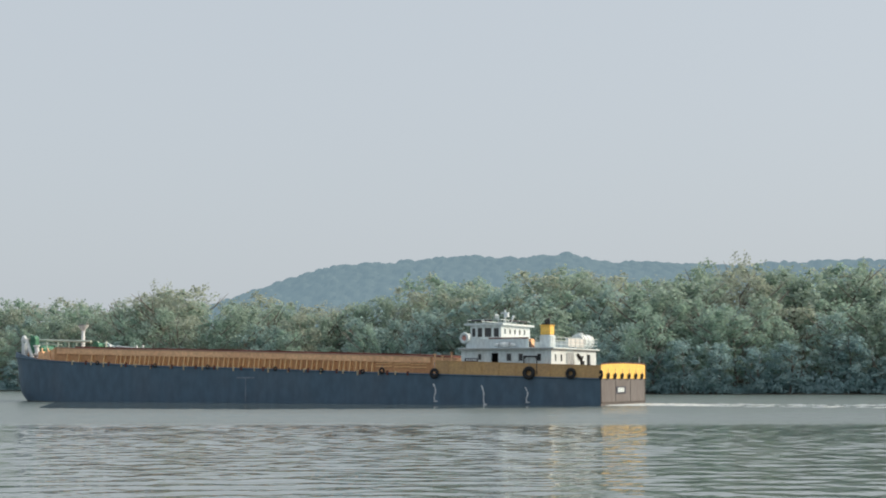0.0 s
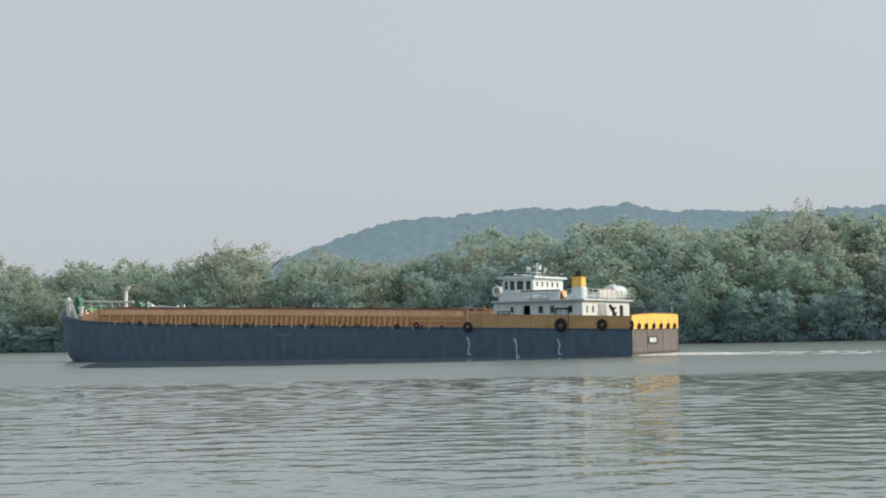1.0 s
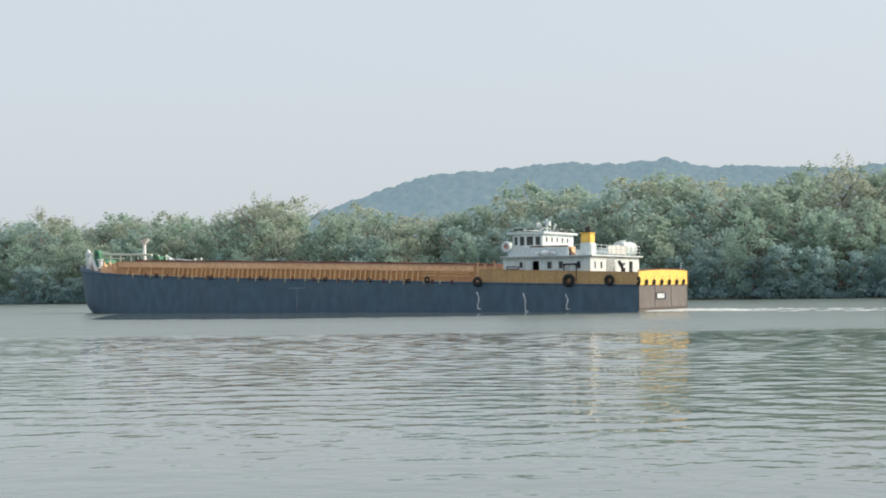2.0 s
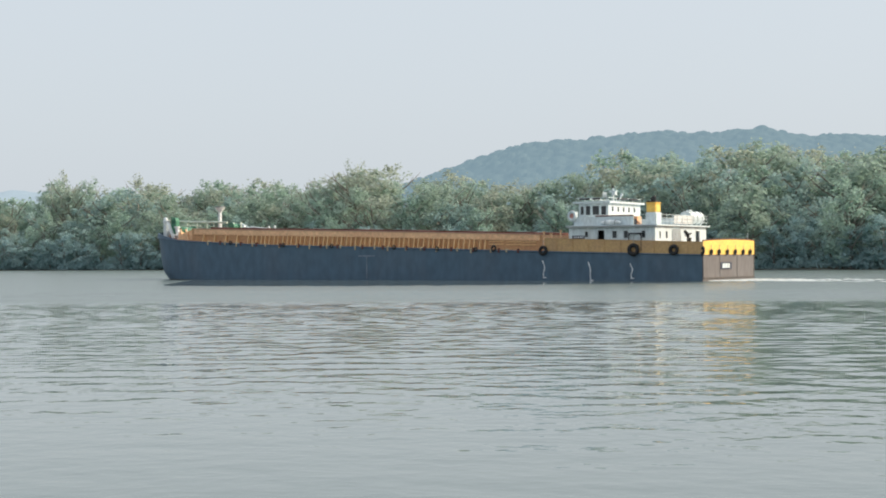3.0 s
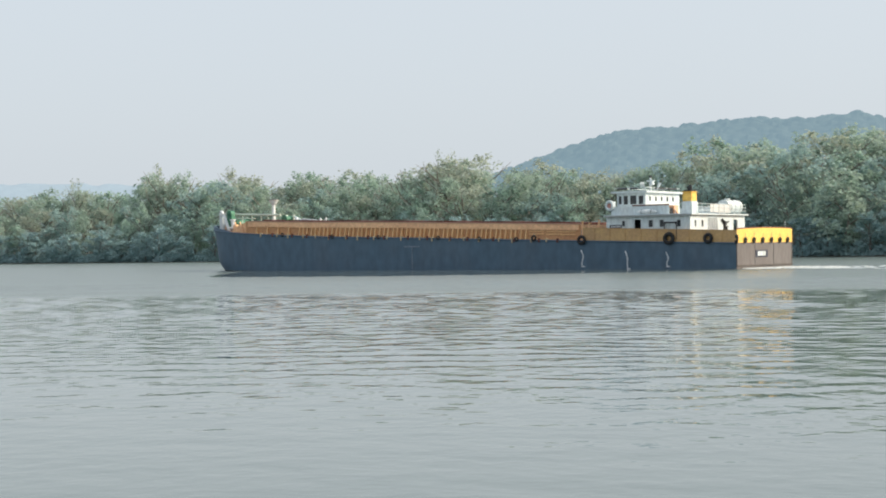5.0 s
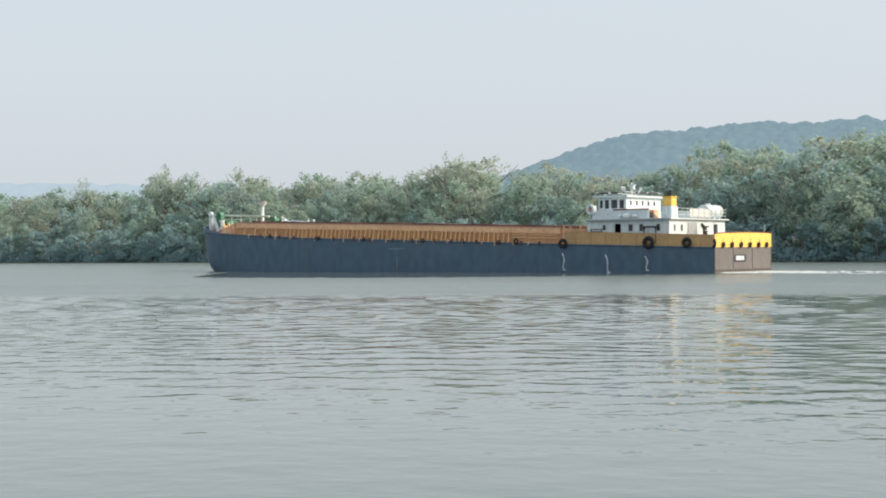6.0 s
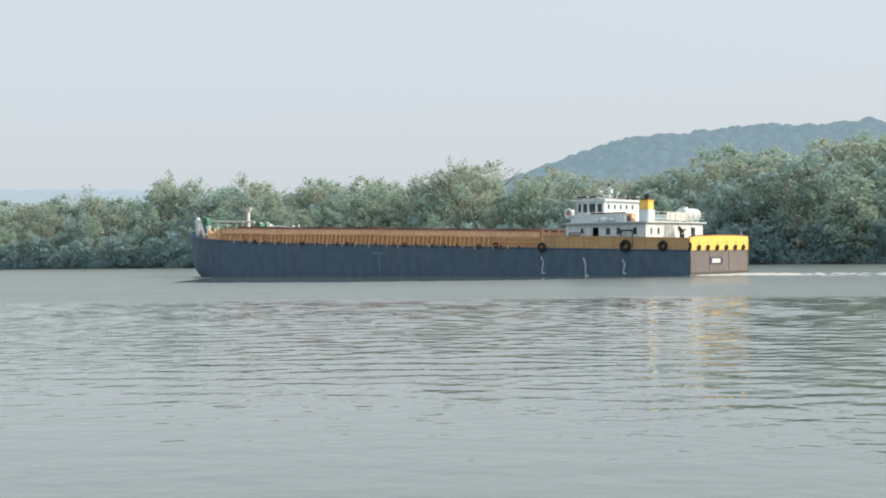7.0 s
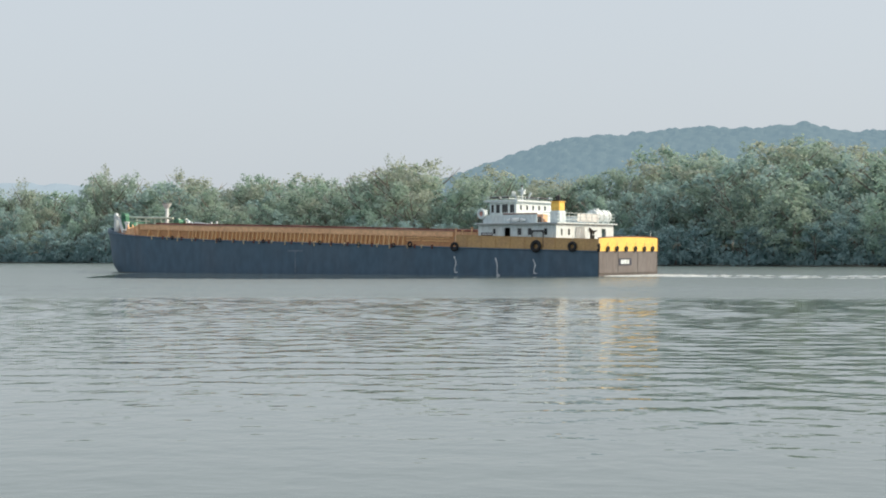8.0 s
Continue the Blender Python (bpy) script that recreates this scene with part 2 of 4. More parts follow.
def make_water():
    xs = np.r_[np.linspace(-4000, -240, 6), np.linspace(-200, -80, 8), np.arange(-72, 48, 0.32), np.linspace(60, 160, 8), np.linspace(200, 4000, 6)]
    ys = np.r_[np.linspace(-3000, -20, 5), np.linspace(0, 10, 4), np.arange(12, 40, 0.18), np.arange(40, 118, 0.2), np.linspace(121, 420, 20), np.linspace(460, 4800, 6)]
    gx, gy = np.meshgrid(xs, ys)
    inside = np.clip((gx + 76) / 8, 0, 1) * np.clip((52 - gx) / 8, 0, 1)
    gz = ripples(gx, gy) * inside
    n = len(xs)
    ids = np.arange(len(ys) * n).reshape(len(ys), n)
    faces = np.stack([ids[:-1, :-1], ids[:-1, 1:], ids[1:, 1:], ids[1:, :-1]], -1).reshape(-1, 4)
    me = bpy.data.meshes.new("water")
    me.from_pydata(np.stack([gx, gy, gz], -1).reshape(-1, 3).tolist(), [], faces.tolist())
    me.materials.append(WATER)
    me.shade_smooth()
    return tagged(new("water", me), "grey-green river water with low wind ripples", "water", kind="structure")


def make_bank():
    xs = np.r_[-3500, -1500, np.linspace(-600, 600, 121), 1500, 3500]
    ds = [-3, -0.5, 0.5, 3, 8, 15, 25, 40, 60, 90, 140, 250, 600, 2600]
    verts, n = [], len(xs)
    for d in ds:
        for x in xs:
            wob = 1.5 * noise.noise((x * 0.05, d * 0.02, 3))
            z = -0.4 if d < -1 else rise(x, max(d, 0)) + 0.15 + 0.3 * noise.noise((x * 0.2, d * 0.2, 0)) if d > 0 else -0.1
            verts.append((x, shore(x) + d + wob, z))
    faces = [(j * n + i, j * n + i + 1, (j + 1) * n + i + 1, (j + 1) * n + i) for j in range(len(ds) - 1) for i in range(n - 1)]
    me = bpy.data.meshes.new("ground")
    me.from_pydata(verts, [], faces)
    me.materials.append(SOIL)
    return tagged(new("ground", me), "dark muddy river bank under the trees", "river bank", kind="structure")


WATER_OB = make_water()
make_bank()


# ---- far bank woods ----
SKY_AZ = [-30, -26.6, -25.6, -23.5, -22, -20.5, -19.4, -18, -16.4, -15.1, -12.3, -10.1, -7.9, -5.5, -3, -2, -0.3, 1.6, 3.2, 5.5, 8.2, 9.8, 10.9, 12.6, 14.2, 16, 24]
SKY_EL = [2.3, 2.2, 2.1, 2.5, 2.3, 3.0, 2.5, 2.9, 2.6, 2.95, 2.7, 3.55, 3.3, 2.95, 2.9, 3.35, 3.95, 3.85, 4.15, 4.2, 4.0, 4.2, 4.4, 4.15, 4.25, 4.2, 4.2]


def woods_top(x, y):
    """How high the woods stand at a place on the far bank."""
    el = float(np.interp(math.degrees(math.atan2(x, y)), SKY_AZ, SKY_EL))
    return math.hypot(x, y) * math.tan(radians(el)) + 2.4


def make_crown(rng, lobes, spread, low, high, leaf, count):
    """A crown within a height of 10: sprays of small leaf blades through and around many soft lobes, thinning outwards."""
    mids, radii = [], []
    for k in range(lobes):
        mid = (k + rng.random()) / lobes
        h = low + (high - low) * mid
        reach = spread * math.sin(math.pi * min(1.0, 0.25 + 0.57 * mid)) ** 0.8
        a, d = rng.random() * math.tau, reach * rng.random() ** 0.6 * 0.95
        mids.append((d * math.cos(a), d * math.sin(a), h))
        radii.append((0.5 + 0.7 * rng.random() ** 1.2) * (1.0 - 0.25 * mid))
    mids, radii = np.array(mids), np.array(radii)
    which = rng.choice(lobes, count, p=radii ** 2 / (radii ** 2).sum())
    n = rng.normal(size=(count, 3))
    n /= np.linalg.norm(n, axis=1)[:, None]
    n[:, 2] = np.where(n[:, 2] < -0.75, -n[:, 2], n[:, 2])
    out = 1.12 * rng.random(count) ** 0.5
    out += np.where(rng.random(count) < 0.10, 0.35 * rng.random(count), 0)
    swell = np.array([noise.noise((v * 2.2 + m * 1.7).tolist()) for v, m in zip(n, mids[which])])
    out = out * (1 + 0.55 * swell)
    p = mids[which] + n * (radii[which] * out)[:, None] * np.array([1, 1, 0.95])
    axis = np.c_[0 * p[:, 0], 0 * p[:, 0], np.full(count, low + (high - low) * 0.4)]
    whole = (p - axis) / np.array([spread, spread, (high - low) * 0.6])
    whole /= np.linalg.norm(whole, axis=1)[:, None] + 1e-6
    bent = 0.2 * n + 0.4 * whole + np.array([0, 0, 0.7])
    bent /= np.linalg.norm(bent, axis=1)[:, None]
    nn = rng.normal(size=(count, 3)) * 0.5 + bent
    nn /= np.linalg.norm(nn, axis=1)[:, None]
    t = np.cross(nn, rng.normal(size=(count, 3)))
    t /= np.linalg.norm(t, axis=1)[:, None] + 1e-9
    b = np.cross(nn, t)
    s = (0.78 * leaf * (0.5 + 0.9 * rng.random(count)))[:, None]
    quads = np.stack([p - t * s, p + b * s * 0.7, p + t * s, p - b * s * 0.7], 1).reshape(-1, 3)
    me = bpy.data.meshes.new("crown")
    me.from_pydata(quads.tolist(), [], np.arange(4 * count).reshape(-1, 4).tolist())
    return me


def make_trunk(rng, height, limbs, r):
    bm = bm_new()
    p, lean = Vector((0, 0, -0.4)), Vector((rng.normal() * 0.05, rng.normal() * 0.05, 1))
    steps = 6
    knots = [p]
    for i in range(steps):
        q = p + (lean + Vector((rng.normal() * 0.10, rng.normal() * 0.10, 0))) * (height / steps)
        rod(bm, p, q, r * (1 - 0.8 * i / steps), r * (1 - 0.8 * (i + 1) / steps), n=7)
        p = q
        knots.append(p)
    for i in range(limbs):
        k = knots[2 + i % (steps - 1)]
        a = rng.random() * math.tau
        mid = k + Vector((math.cos(a), math.sin(a), 0.8)) * (0.8 + rng.random())
        tip = mid + Vector((math.cos(a + 0.4), math.sin(a + 0.4), 1.1)) * (0.7 + 0.9 * rng.random())
        rod(bm, k, mid, r * 0.42, r * 0.26, n=5)
        rod(bm, mid, tip, r * 0.26, r * 0.08, n=5)
        rod(bm, mid, mid + Vector((math.cos(a - 0.8), math.sin(a - 0.8), 0.9)) * 0.9, r * 0.2, r * 0.06, n=4)
    me = bpy.data.meshes.new("trunk")
    bm.to_mesh(me)
    bm.free()
    me.materials.append(BARK)
    return me


def make_woods():
    rng = np.random.default_rng(21)
    kinds = []  # crown, trunk, label, group
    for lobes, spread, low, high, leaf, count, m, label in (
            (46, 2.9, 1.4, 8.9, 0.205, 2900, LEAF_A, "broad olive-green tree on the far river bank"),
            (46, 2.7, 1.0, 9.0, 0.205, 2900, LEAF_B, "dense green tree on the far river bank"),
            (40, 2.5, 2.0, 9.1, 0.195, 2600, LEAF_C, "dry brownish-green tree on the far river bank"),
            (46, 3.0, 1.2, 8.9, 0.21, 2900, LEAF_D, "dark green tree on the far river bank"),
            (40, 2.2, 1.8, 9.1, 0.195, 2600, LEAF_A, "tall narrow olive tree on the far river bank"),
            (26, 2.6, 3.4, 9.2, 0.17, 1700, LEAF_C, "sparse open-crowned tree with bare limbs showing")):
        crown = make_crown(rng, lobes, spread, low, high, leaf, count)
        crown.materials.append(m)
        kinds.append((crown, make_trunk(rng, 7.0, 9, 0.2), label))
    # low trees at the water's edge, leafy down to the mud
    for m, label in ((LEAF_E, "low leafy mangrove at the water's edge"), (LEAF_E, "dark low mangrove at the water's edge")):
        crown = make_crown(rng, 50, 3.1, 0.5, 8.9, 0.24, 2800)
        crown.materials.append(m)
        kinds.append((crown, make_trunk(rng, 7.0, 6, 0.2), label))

    def plant(kind, x, y, height, wide):
        crown, trunk, label = kinds[kind]
        low = kind >= 6
        t = tagged(new("mangrove" if low else "tree"), label, "tree", "mangroves along the water" if low else "trees of the far bank")
        z = rise(x, max(y - shore(x), 0.0)) + 0.1
        t.matrix_basis = Matrix.LocRotScale((x, y, z), Euler((0, 0, rng.random() * math.tau)), (wide, wide, height / 9.9))
        for name, me in (("trunk", trunk), ("crown", crown)):
            ob = new(name, me)
            ob.parent = t
    for d, frac, step, choice in ((2.5, (0.30, 0.48), 5.8, (6, 7, 7, 6)), (9, (0.50, 0.76), 6.3, (1, 3, 0, 3, 1)),
                                  (19, (0.68, 0.92), 6.4, (0, 1, 4, 3, 2)), (32, (0.86, 1.02), 6.4, (0, 2, 1, 4, 0)), (47, (0.94, 1.06), 7.4, (0, 2, 4, 5, 1)), (60, (0.84, 0.98), 7.4, (0, 1, 3, 4, 2))):
        x = -285.0
        while x < 150:
            xx = x + rng.normal() * 1.4
            y = shore(xx) + d + rng.normal() * (0.6 if d < 5 else 2.5)
            top = woods_top(xx, y) * (frac[0] + (frac[1] - frac[0]) * rng.random())
            ht = max(4.0, top - rise(xx, y - shore(xx)))
            plant(choice[int(rng.integers(len(choice)))], xx, y, ht, max(ht / 10 * (1.0 + 0.4 * rng.random()), 1.25))
            x += step * (0.8 + 0.4 * rng.random())
    # single tall open crowns that break the skyline
    for az, el, dist, kind in ((10.9, 4.85, 315, 5), (10.2, 4.35, 318, 5), (-20.6, 3.35, 415, 5), (-19.8, 3.0, 414, 4), (-18.0, 3.25, 410, 5), (-10.2, 3.8, 375, 5),
                               (-15.1, 2.98, 395, 1), (-23.5, 2.8, 432, 5), (4.0, 4.25, 322, 4), (13.9, 4.4, 312, 0), (15.2, 4.35, 312, 4), (-0.4, 4.05, 345, 2), (1.5, 3.9, 335, 4)):
        x, y = dist * math.sin(radians(az)), dist * math.cos(radians(az))
        ht = dist * math.tan(radians(el)) + 2.4 - rise(x, y - shore(x))
        plant(kind, x, y, ht, ht / 10 * 0.62)


def make_thicket():
    """Undergrowth that closes the wood's foot."""
    rng = np.random.default_rng(5)
    verts, faces = [], []
    for _ in range(42000):
        x = -290 + 445 * rng.random()
        d = 0.6 + 11 * rng.random() ** 1.3
        h = (1.2 + 3.8 * rng.random()) * (0.7 + 0.5 * math.sin(x * 0.35) * math.sin(x * 0.13 + 1))
        p = np.array([x, shore(x) + d, rise(x, d) + h * rng.random()])
        n = np.array([rng.normal() * 0.6, -0.7 + rng.normal() * 0.4, 0.4 + rng.normal() * 0.4])
        n /= np.linalg.norm(n)
        t = np.cross(n, rng.normal(size=3))
        t /= np.linalg.norm(t)
        b = np.cross(n, t)
        s = 0.2 + 0.3 * rng.random()
        k = len(verts)
        verts += [tuple(p - t * s), tuple(p + b * s * 0.6), tuple(p + t * s), tuple(p - b * s * 0.6)]
        faces.append((k, k + 1, k + 2, k + 3))
    me = bpy.data.meshes.new("undergrowth")
    me.from_pydata(verts, [], faces)
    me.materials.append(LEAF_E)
    tagged(new("undergrowth", me), "dark tangled undergrowth at the foot of the wood", "undergrowth", kind="stuff")


def make_hill(name, az0, az1, azs, els, dist, deep, step, crown, material, label, seed):
    """A wooded ridge far off: a rising slope whose canopy is a mass of rounded crowns."""
    rng = np.random.default_rng(seed)
    nx = int(dist * radians(az1 - az0) / step)
    ny = int(deep / step)
    az = np.radians(np.linspace(az0, az1, nx))
    rr = dist - deep + np.arange(ny) * step
    top = dist * np.tan(np.radians(np.interp(np.degrees(az), azs, els)))
    s = np.linspace(0, 1, ny)
    prof = np.sin(s * math.pi / 2) ** 1.1
    z = prof[:, None] * (top - crown * 0.7)[None, :]
    k = 2
    yy, xx = np.mgrid[-2 * k:2 * k + 1, -2 * k:2 * k + 1]
    bumps = np.zeros_like(z)
    for _ in range(int(nx * ny / (k * k) * 0.9)):
        i, j = rng.integers(2 * k, max(ny - 2 * k, 2 * k + 1)), rng.integers(2 * k, nx - 2 * k)
        r = k * (0.7 + 0.9 * rng.random())
        dome = crown * (0.25 + 0.9 * rng.random() ** 5) * np.sqrt(np.clip(1 - (yy ** 2 + xx ** 2) / r ** 2, 0, 1))
        sl = bumps[i - 2 * k:i + 2 * k + 1, j - 2 * k:j + 2 * k + 1]
        if sl.shape == dome.shape:
            np.maximum(sl, dome, out=sl)
    z = z + bumps + rng.normal(size=z.shape) * crown * 0.008
    verts = [(rr[i] * math.sin(az[j]), rr[i] * math.cos(az[j]), float(z[i, j])) for i in range(ny) for j in range(nx)]
    faces = [(i * nx + j, i * nx + j + 1, (i + 1) * nx + j + 1, (i + 1) * nx + j) for i in range(ny - 1) for j in range(nx - 1)]
    me = bpy.data.meshes.new(name)
    me.from_pydata(verts, [], faces)
    me.materials.append(material)
    return tagged(new(name, me), label, "hill", kind="structure")


def distant(name, color, haze_glow, strength):
    """Far woods with the haze of kilometres of bright air put in as emission: a backdrop that itself shines a little.
    """
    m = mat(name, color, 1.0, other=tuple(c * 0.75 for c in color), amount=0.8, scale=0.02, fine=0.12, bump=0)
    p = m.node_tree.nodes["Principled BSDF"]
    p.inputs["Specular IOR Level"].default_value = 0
    p.inputs["Emission Color"].default_value = (*haze_glow, 1)
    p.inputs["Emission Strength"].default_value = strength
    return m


# blue-grey emission stands in for the hazy air before the hills
HILL = distant("hazed_hill_woods", (0.036, 0.046, 0.043), (0.225, 0.33, 0.395), 0.90)
FARHILL = distant("hazed_ridge_woods", (0.06, 0.08, 0.09), (0.46, 0.56, 0.64), 0.88)
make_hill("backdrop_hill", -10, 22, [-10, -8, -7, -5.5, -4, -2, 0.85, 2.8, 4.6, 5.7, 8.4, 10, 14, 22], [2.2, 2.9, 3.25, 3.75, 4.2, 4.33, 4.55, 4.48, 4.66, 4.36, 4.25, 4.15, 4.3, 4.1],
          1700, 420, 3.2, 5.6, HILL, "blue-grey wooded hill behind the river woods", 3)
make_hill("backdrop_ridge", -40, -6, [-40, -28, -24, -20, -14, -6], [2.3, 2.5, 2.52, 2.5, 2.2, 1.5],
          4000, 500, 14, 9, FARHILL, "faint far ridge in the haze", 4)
make_woods()
make_thicket()


# ---- the barge ----
BEAM = 13.4
STERN = 0.4  # where the transom stands


def sheer(u):
    return float(np.interp(u, [0, 17, 39, 53, 65.5, 72, 77], [2.56, 3.0, 3.64, 4.0, 4.58, 5.1, 5.7]))


def outline(level, n_side=26, n_bow=20):
    """Plan of the hull at a level from 0 (keel) to 1 (deck edge): from the port quarter round the bow to the starboard quarter."""
    us, ue = 61.5 + 2.5 * level, float(np.interp(level, [0, 0.1, 0.17, 0.3, 0.5, 0.88, 1], [70.0, 71.2, 72.1, 72.9, 73.25, 73.5, 73.8]))
    half = []
    for i in range(n_side):
        half.append((STERN + (us - STERN) * i / n_side, BEAM / 2))
    for i in range(n_bow + 1):
        a = i / n_bow * math.pi / 2
        half.append((us + (ue - us) * math.sin(a), BEAM / 2 * max(math.cos(a), 0.0) ** 0.62))
    port = [(u, BEAM / 2 - b) for u, b in half]
    star = [(u, BEAM / 2 + b) for u, b in half[::-1][1:]]
    return port + star


def hull_skin(l0, l1, steps, w_low, out=0.0):
    """A band of the hull's plating between two levels."""
    bm = bm_new()
    rows = []
    for k in range(steps + 1):
        level = l0 + (l1 - l0) * k / steps
        row = []
        for u, v in outline(level):
            dent = 0.018 * noise.noise((u * 0.45, level * 3, v * 0.3))
            side = -1 if v < BEAM / 2 else 1
            row.append(bm.verts.new(at(u, v + side * (out + dent), w_low + (sheer(u) - w_low) * level)))
        rows.append(row)
    for a, b in zip(rows, rows[1:]):
        for i in range(len(a) - 1):
            bm.faces.new([a[i], a[i + 1], b[i + 1], b[i]])
    return bm


def bulwark(u0, u1, v, thick, low, high, n=24, sway=0.02):
    bm = bm_new()
    prev = None
    for i in range(n + 1):
        u = u0 + (u1 - u0) * i / n
        d = sway * noise.noise((u * 0.8, v, 1))
        r = [bm.verts.new(at(u, v + d + a, b)) for a, b in ((0, low(u)), (thick, low(u)), (thick, high(u)), (0, high(u)))]
        if prev:
            for j in range(4):
                bm.faces.new([prev[j], prev[(j + 1) % 4], r[(j + 1) % 4], r[j]])
        else:
            bm.faces.new(r)
        prev = r
    bm.faces.new(prev[::-1])
    return bm


def wall_with_holes(bm, place, length, w0, w1, thick, holes):
    """A wall along its own length with rectangular holes (a0, a1, b0, b1); place(s, depth, w) gives the point."""
    xs = sorted({0.0, length, *[h[0] for h in holes], *[h[1] for h in holes]})
    ws = sorted({w0, w1, *[h[2] for h in holes], *[h[3] for h in holes]})

    def solid(i, j):
        if not (0 <= i < len(xs) - 1 and 0 <= j < len(ws) - 1):
            return False
        a, b = (xs[i] + xs[i + 1]) / 2, (ws[j] + ws[j + 1]) / 2
        return not any(h[0] < a < h[1] and h[2] < b < h[3] for h in holes)
    verts = {}

    def vert(i, j, k):
        if (i, j, k) not in verts:
            verts[i, j, k] = bm.verts.new(place(xs[i], thick * k, ws[j]))
        return verts[i, j, k]
    for i in range(len(xs) - 1):
        for j in range(len(ws) - 1):
            if not solid(i, j):
                continue
            for k in (0, 1):
                bm.faces.new([vert(i, j, k), vert(i + 1, j, k), vert(i + 1, j + 1, k), vert(i, j + 1, k)])
            for di, dj, a, b in ((-1, 0, (0, 0), (0, 1)), (1, 0, (1, 0), (1, 1)), (0, -1, (0, 0), (1, 0)), (0, 1, (0, 1), (1, 1))):
                if not solid(i + di, j + dj):
                    bm.faces.new([vert(i + a[0], j + a[1], 0), vert(i + b[0], j + b[1], 0), vert(i + b[0], j + b[1], 1), vert(i + a[0], j + a[1], 1)])
    return bm


def window_in(parent, place, a0, a1, b0, b1, frame_mat):
    """A framed pane set in a hole of a wall."""
    bm = bm_new()
    t = 0.05
    for c0, c1, d0, d1 in ((a0, a1, b0, b0 + t), (a0, a1, b1 - t, b1), (a0, a0 + t, b0 + t, b1 - t), (a1 - t, a1, b0 + t, b1 - t)):
        vs = [bm.verts.new(place(a, k, b)) for k in (-0.025, 0.05) for a, b in ((c0, d0), (c1, d0), (c1, d1), (c0, d1))]
        for f in ((0, 1, 2, 3), (4, 5, 6, 7), (0, 1, 5, 4), (1, 2, 6, 5), (2, 3, 7, 6), (3, 0, 4, 7)):
            bm.faces.new([vs[i] for i in f])
    part("window_frame", bm, frame_mat, parent)
    bm = bm_new()
    vs = [bm.verts.new(place(a, k, b)) for k in (0.03, 0.045) for a, b in ((a0 + t, b0 + t), (a1 - t, b0 + t), (a1 - t, b1 - t), (a0 + t, b1 - t))]
    for f in ((0, 1, 2, 3), (4, 5, 6, 7), (0, 1, 5, 4), (1, 2, 6, 5), (2, 3, 7, 6), (3, 0, 4, 7)):
        bm.faces.new([vs[i] for i in f])
    part("pane", bm, PANE, parent, "dark tinted window pane")


def hanging_tyre(parent, u, v, w, r, axis, rope=0.8):
    tyre = smooth(part("tyre", ring(bm_new(), at(u, v, w), axis, r * 0.68, r * 0.32, n=22, squash=0.85), RUBBER, parent, "old black rubber tyre hung as a fender"))
    if rope:
        part("rope", rod(bm_new(), at(u, v, w + r * 0.7), at(u, v + (0.12 if v < 1 else 0), w + r * 0.7 + rope), 0.02, n=5), STEEL, tyre)
    return tyre


def rail(parent, points, height, rows=2, r=0.022, material=None, post_step=1.1):
    """A pipe rail along points of the deck, with posts."""
    m = material or WHITE
    top = bm_new()
    for a, b in zip(points, points[1:]):
        a, b = Vector(a), Vector(b)
        for k in range(rows):
            h = height * (k + 1) / rows
            rod(top, a + Vector((0, 0, h)), b + Vector((0, 0, h)), r, n=6)
    ob = part("rail", top, m, parent)
    for a, b in zip(points, points[1:]):
        a, b = Vector(a), Vector(b)
        n = max(1, round((b - a).length / post_step))
        for k in range(n + 1):
            p = a.lerp(b, k / n)
            part("rail_post", rod(bm_new(), p, p + Vector((0, 0, height)), r * 1.15, n=6), m, ob)
    return ob


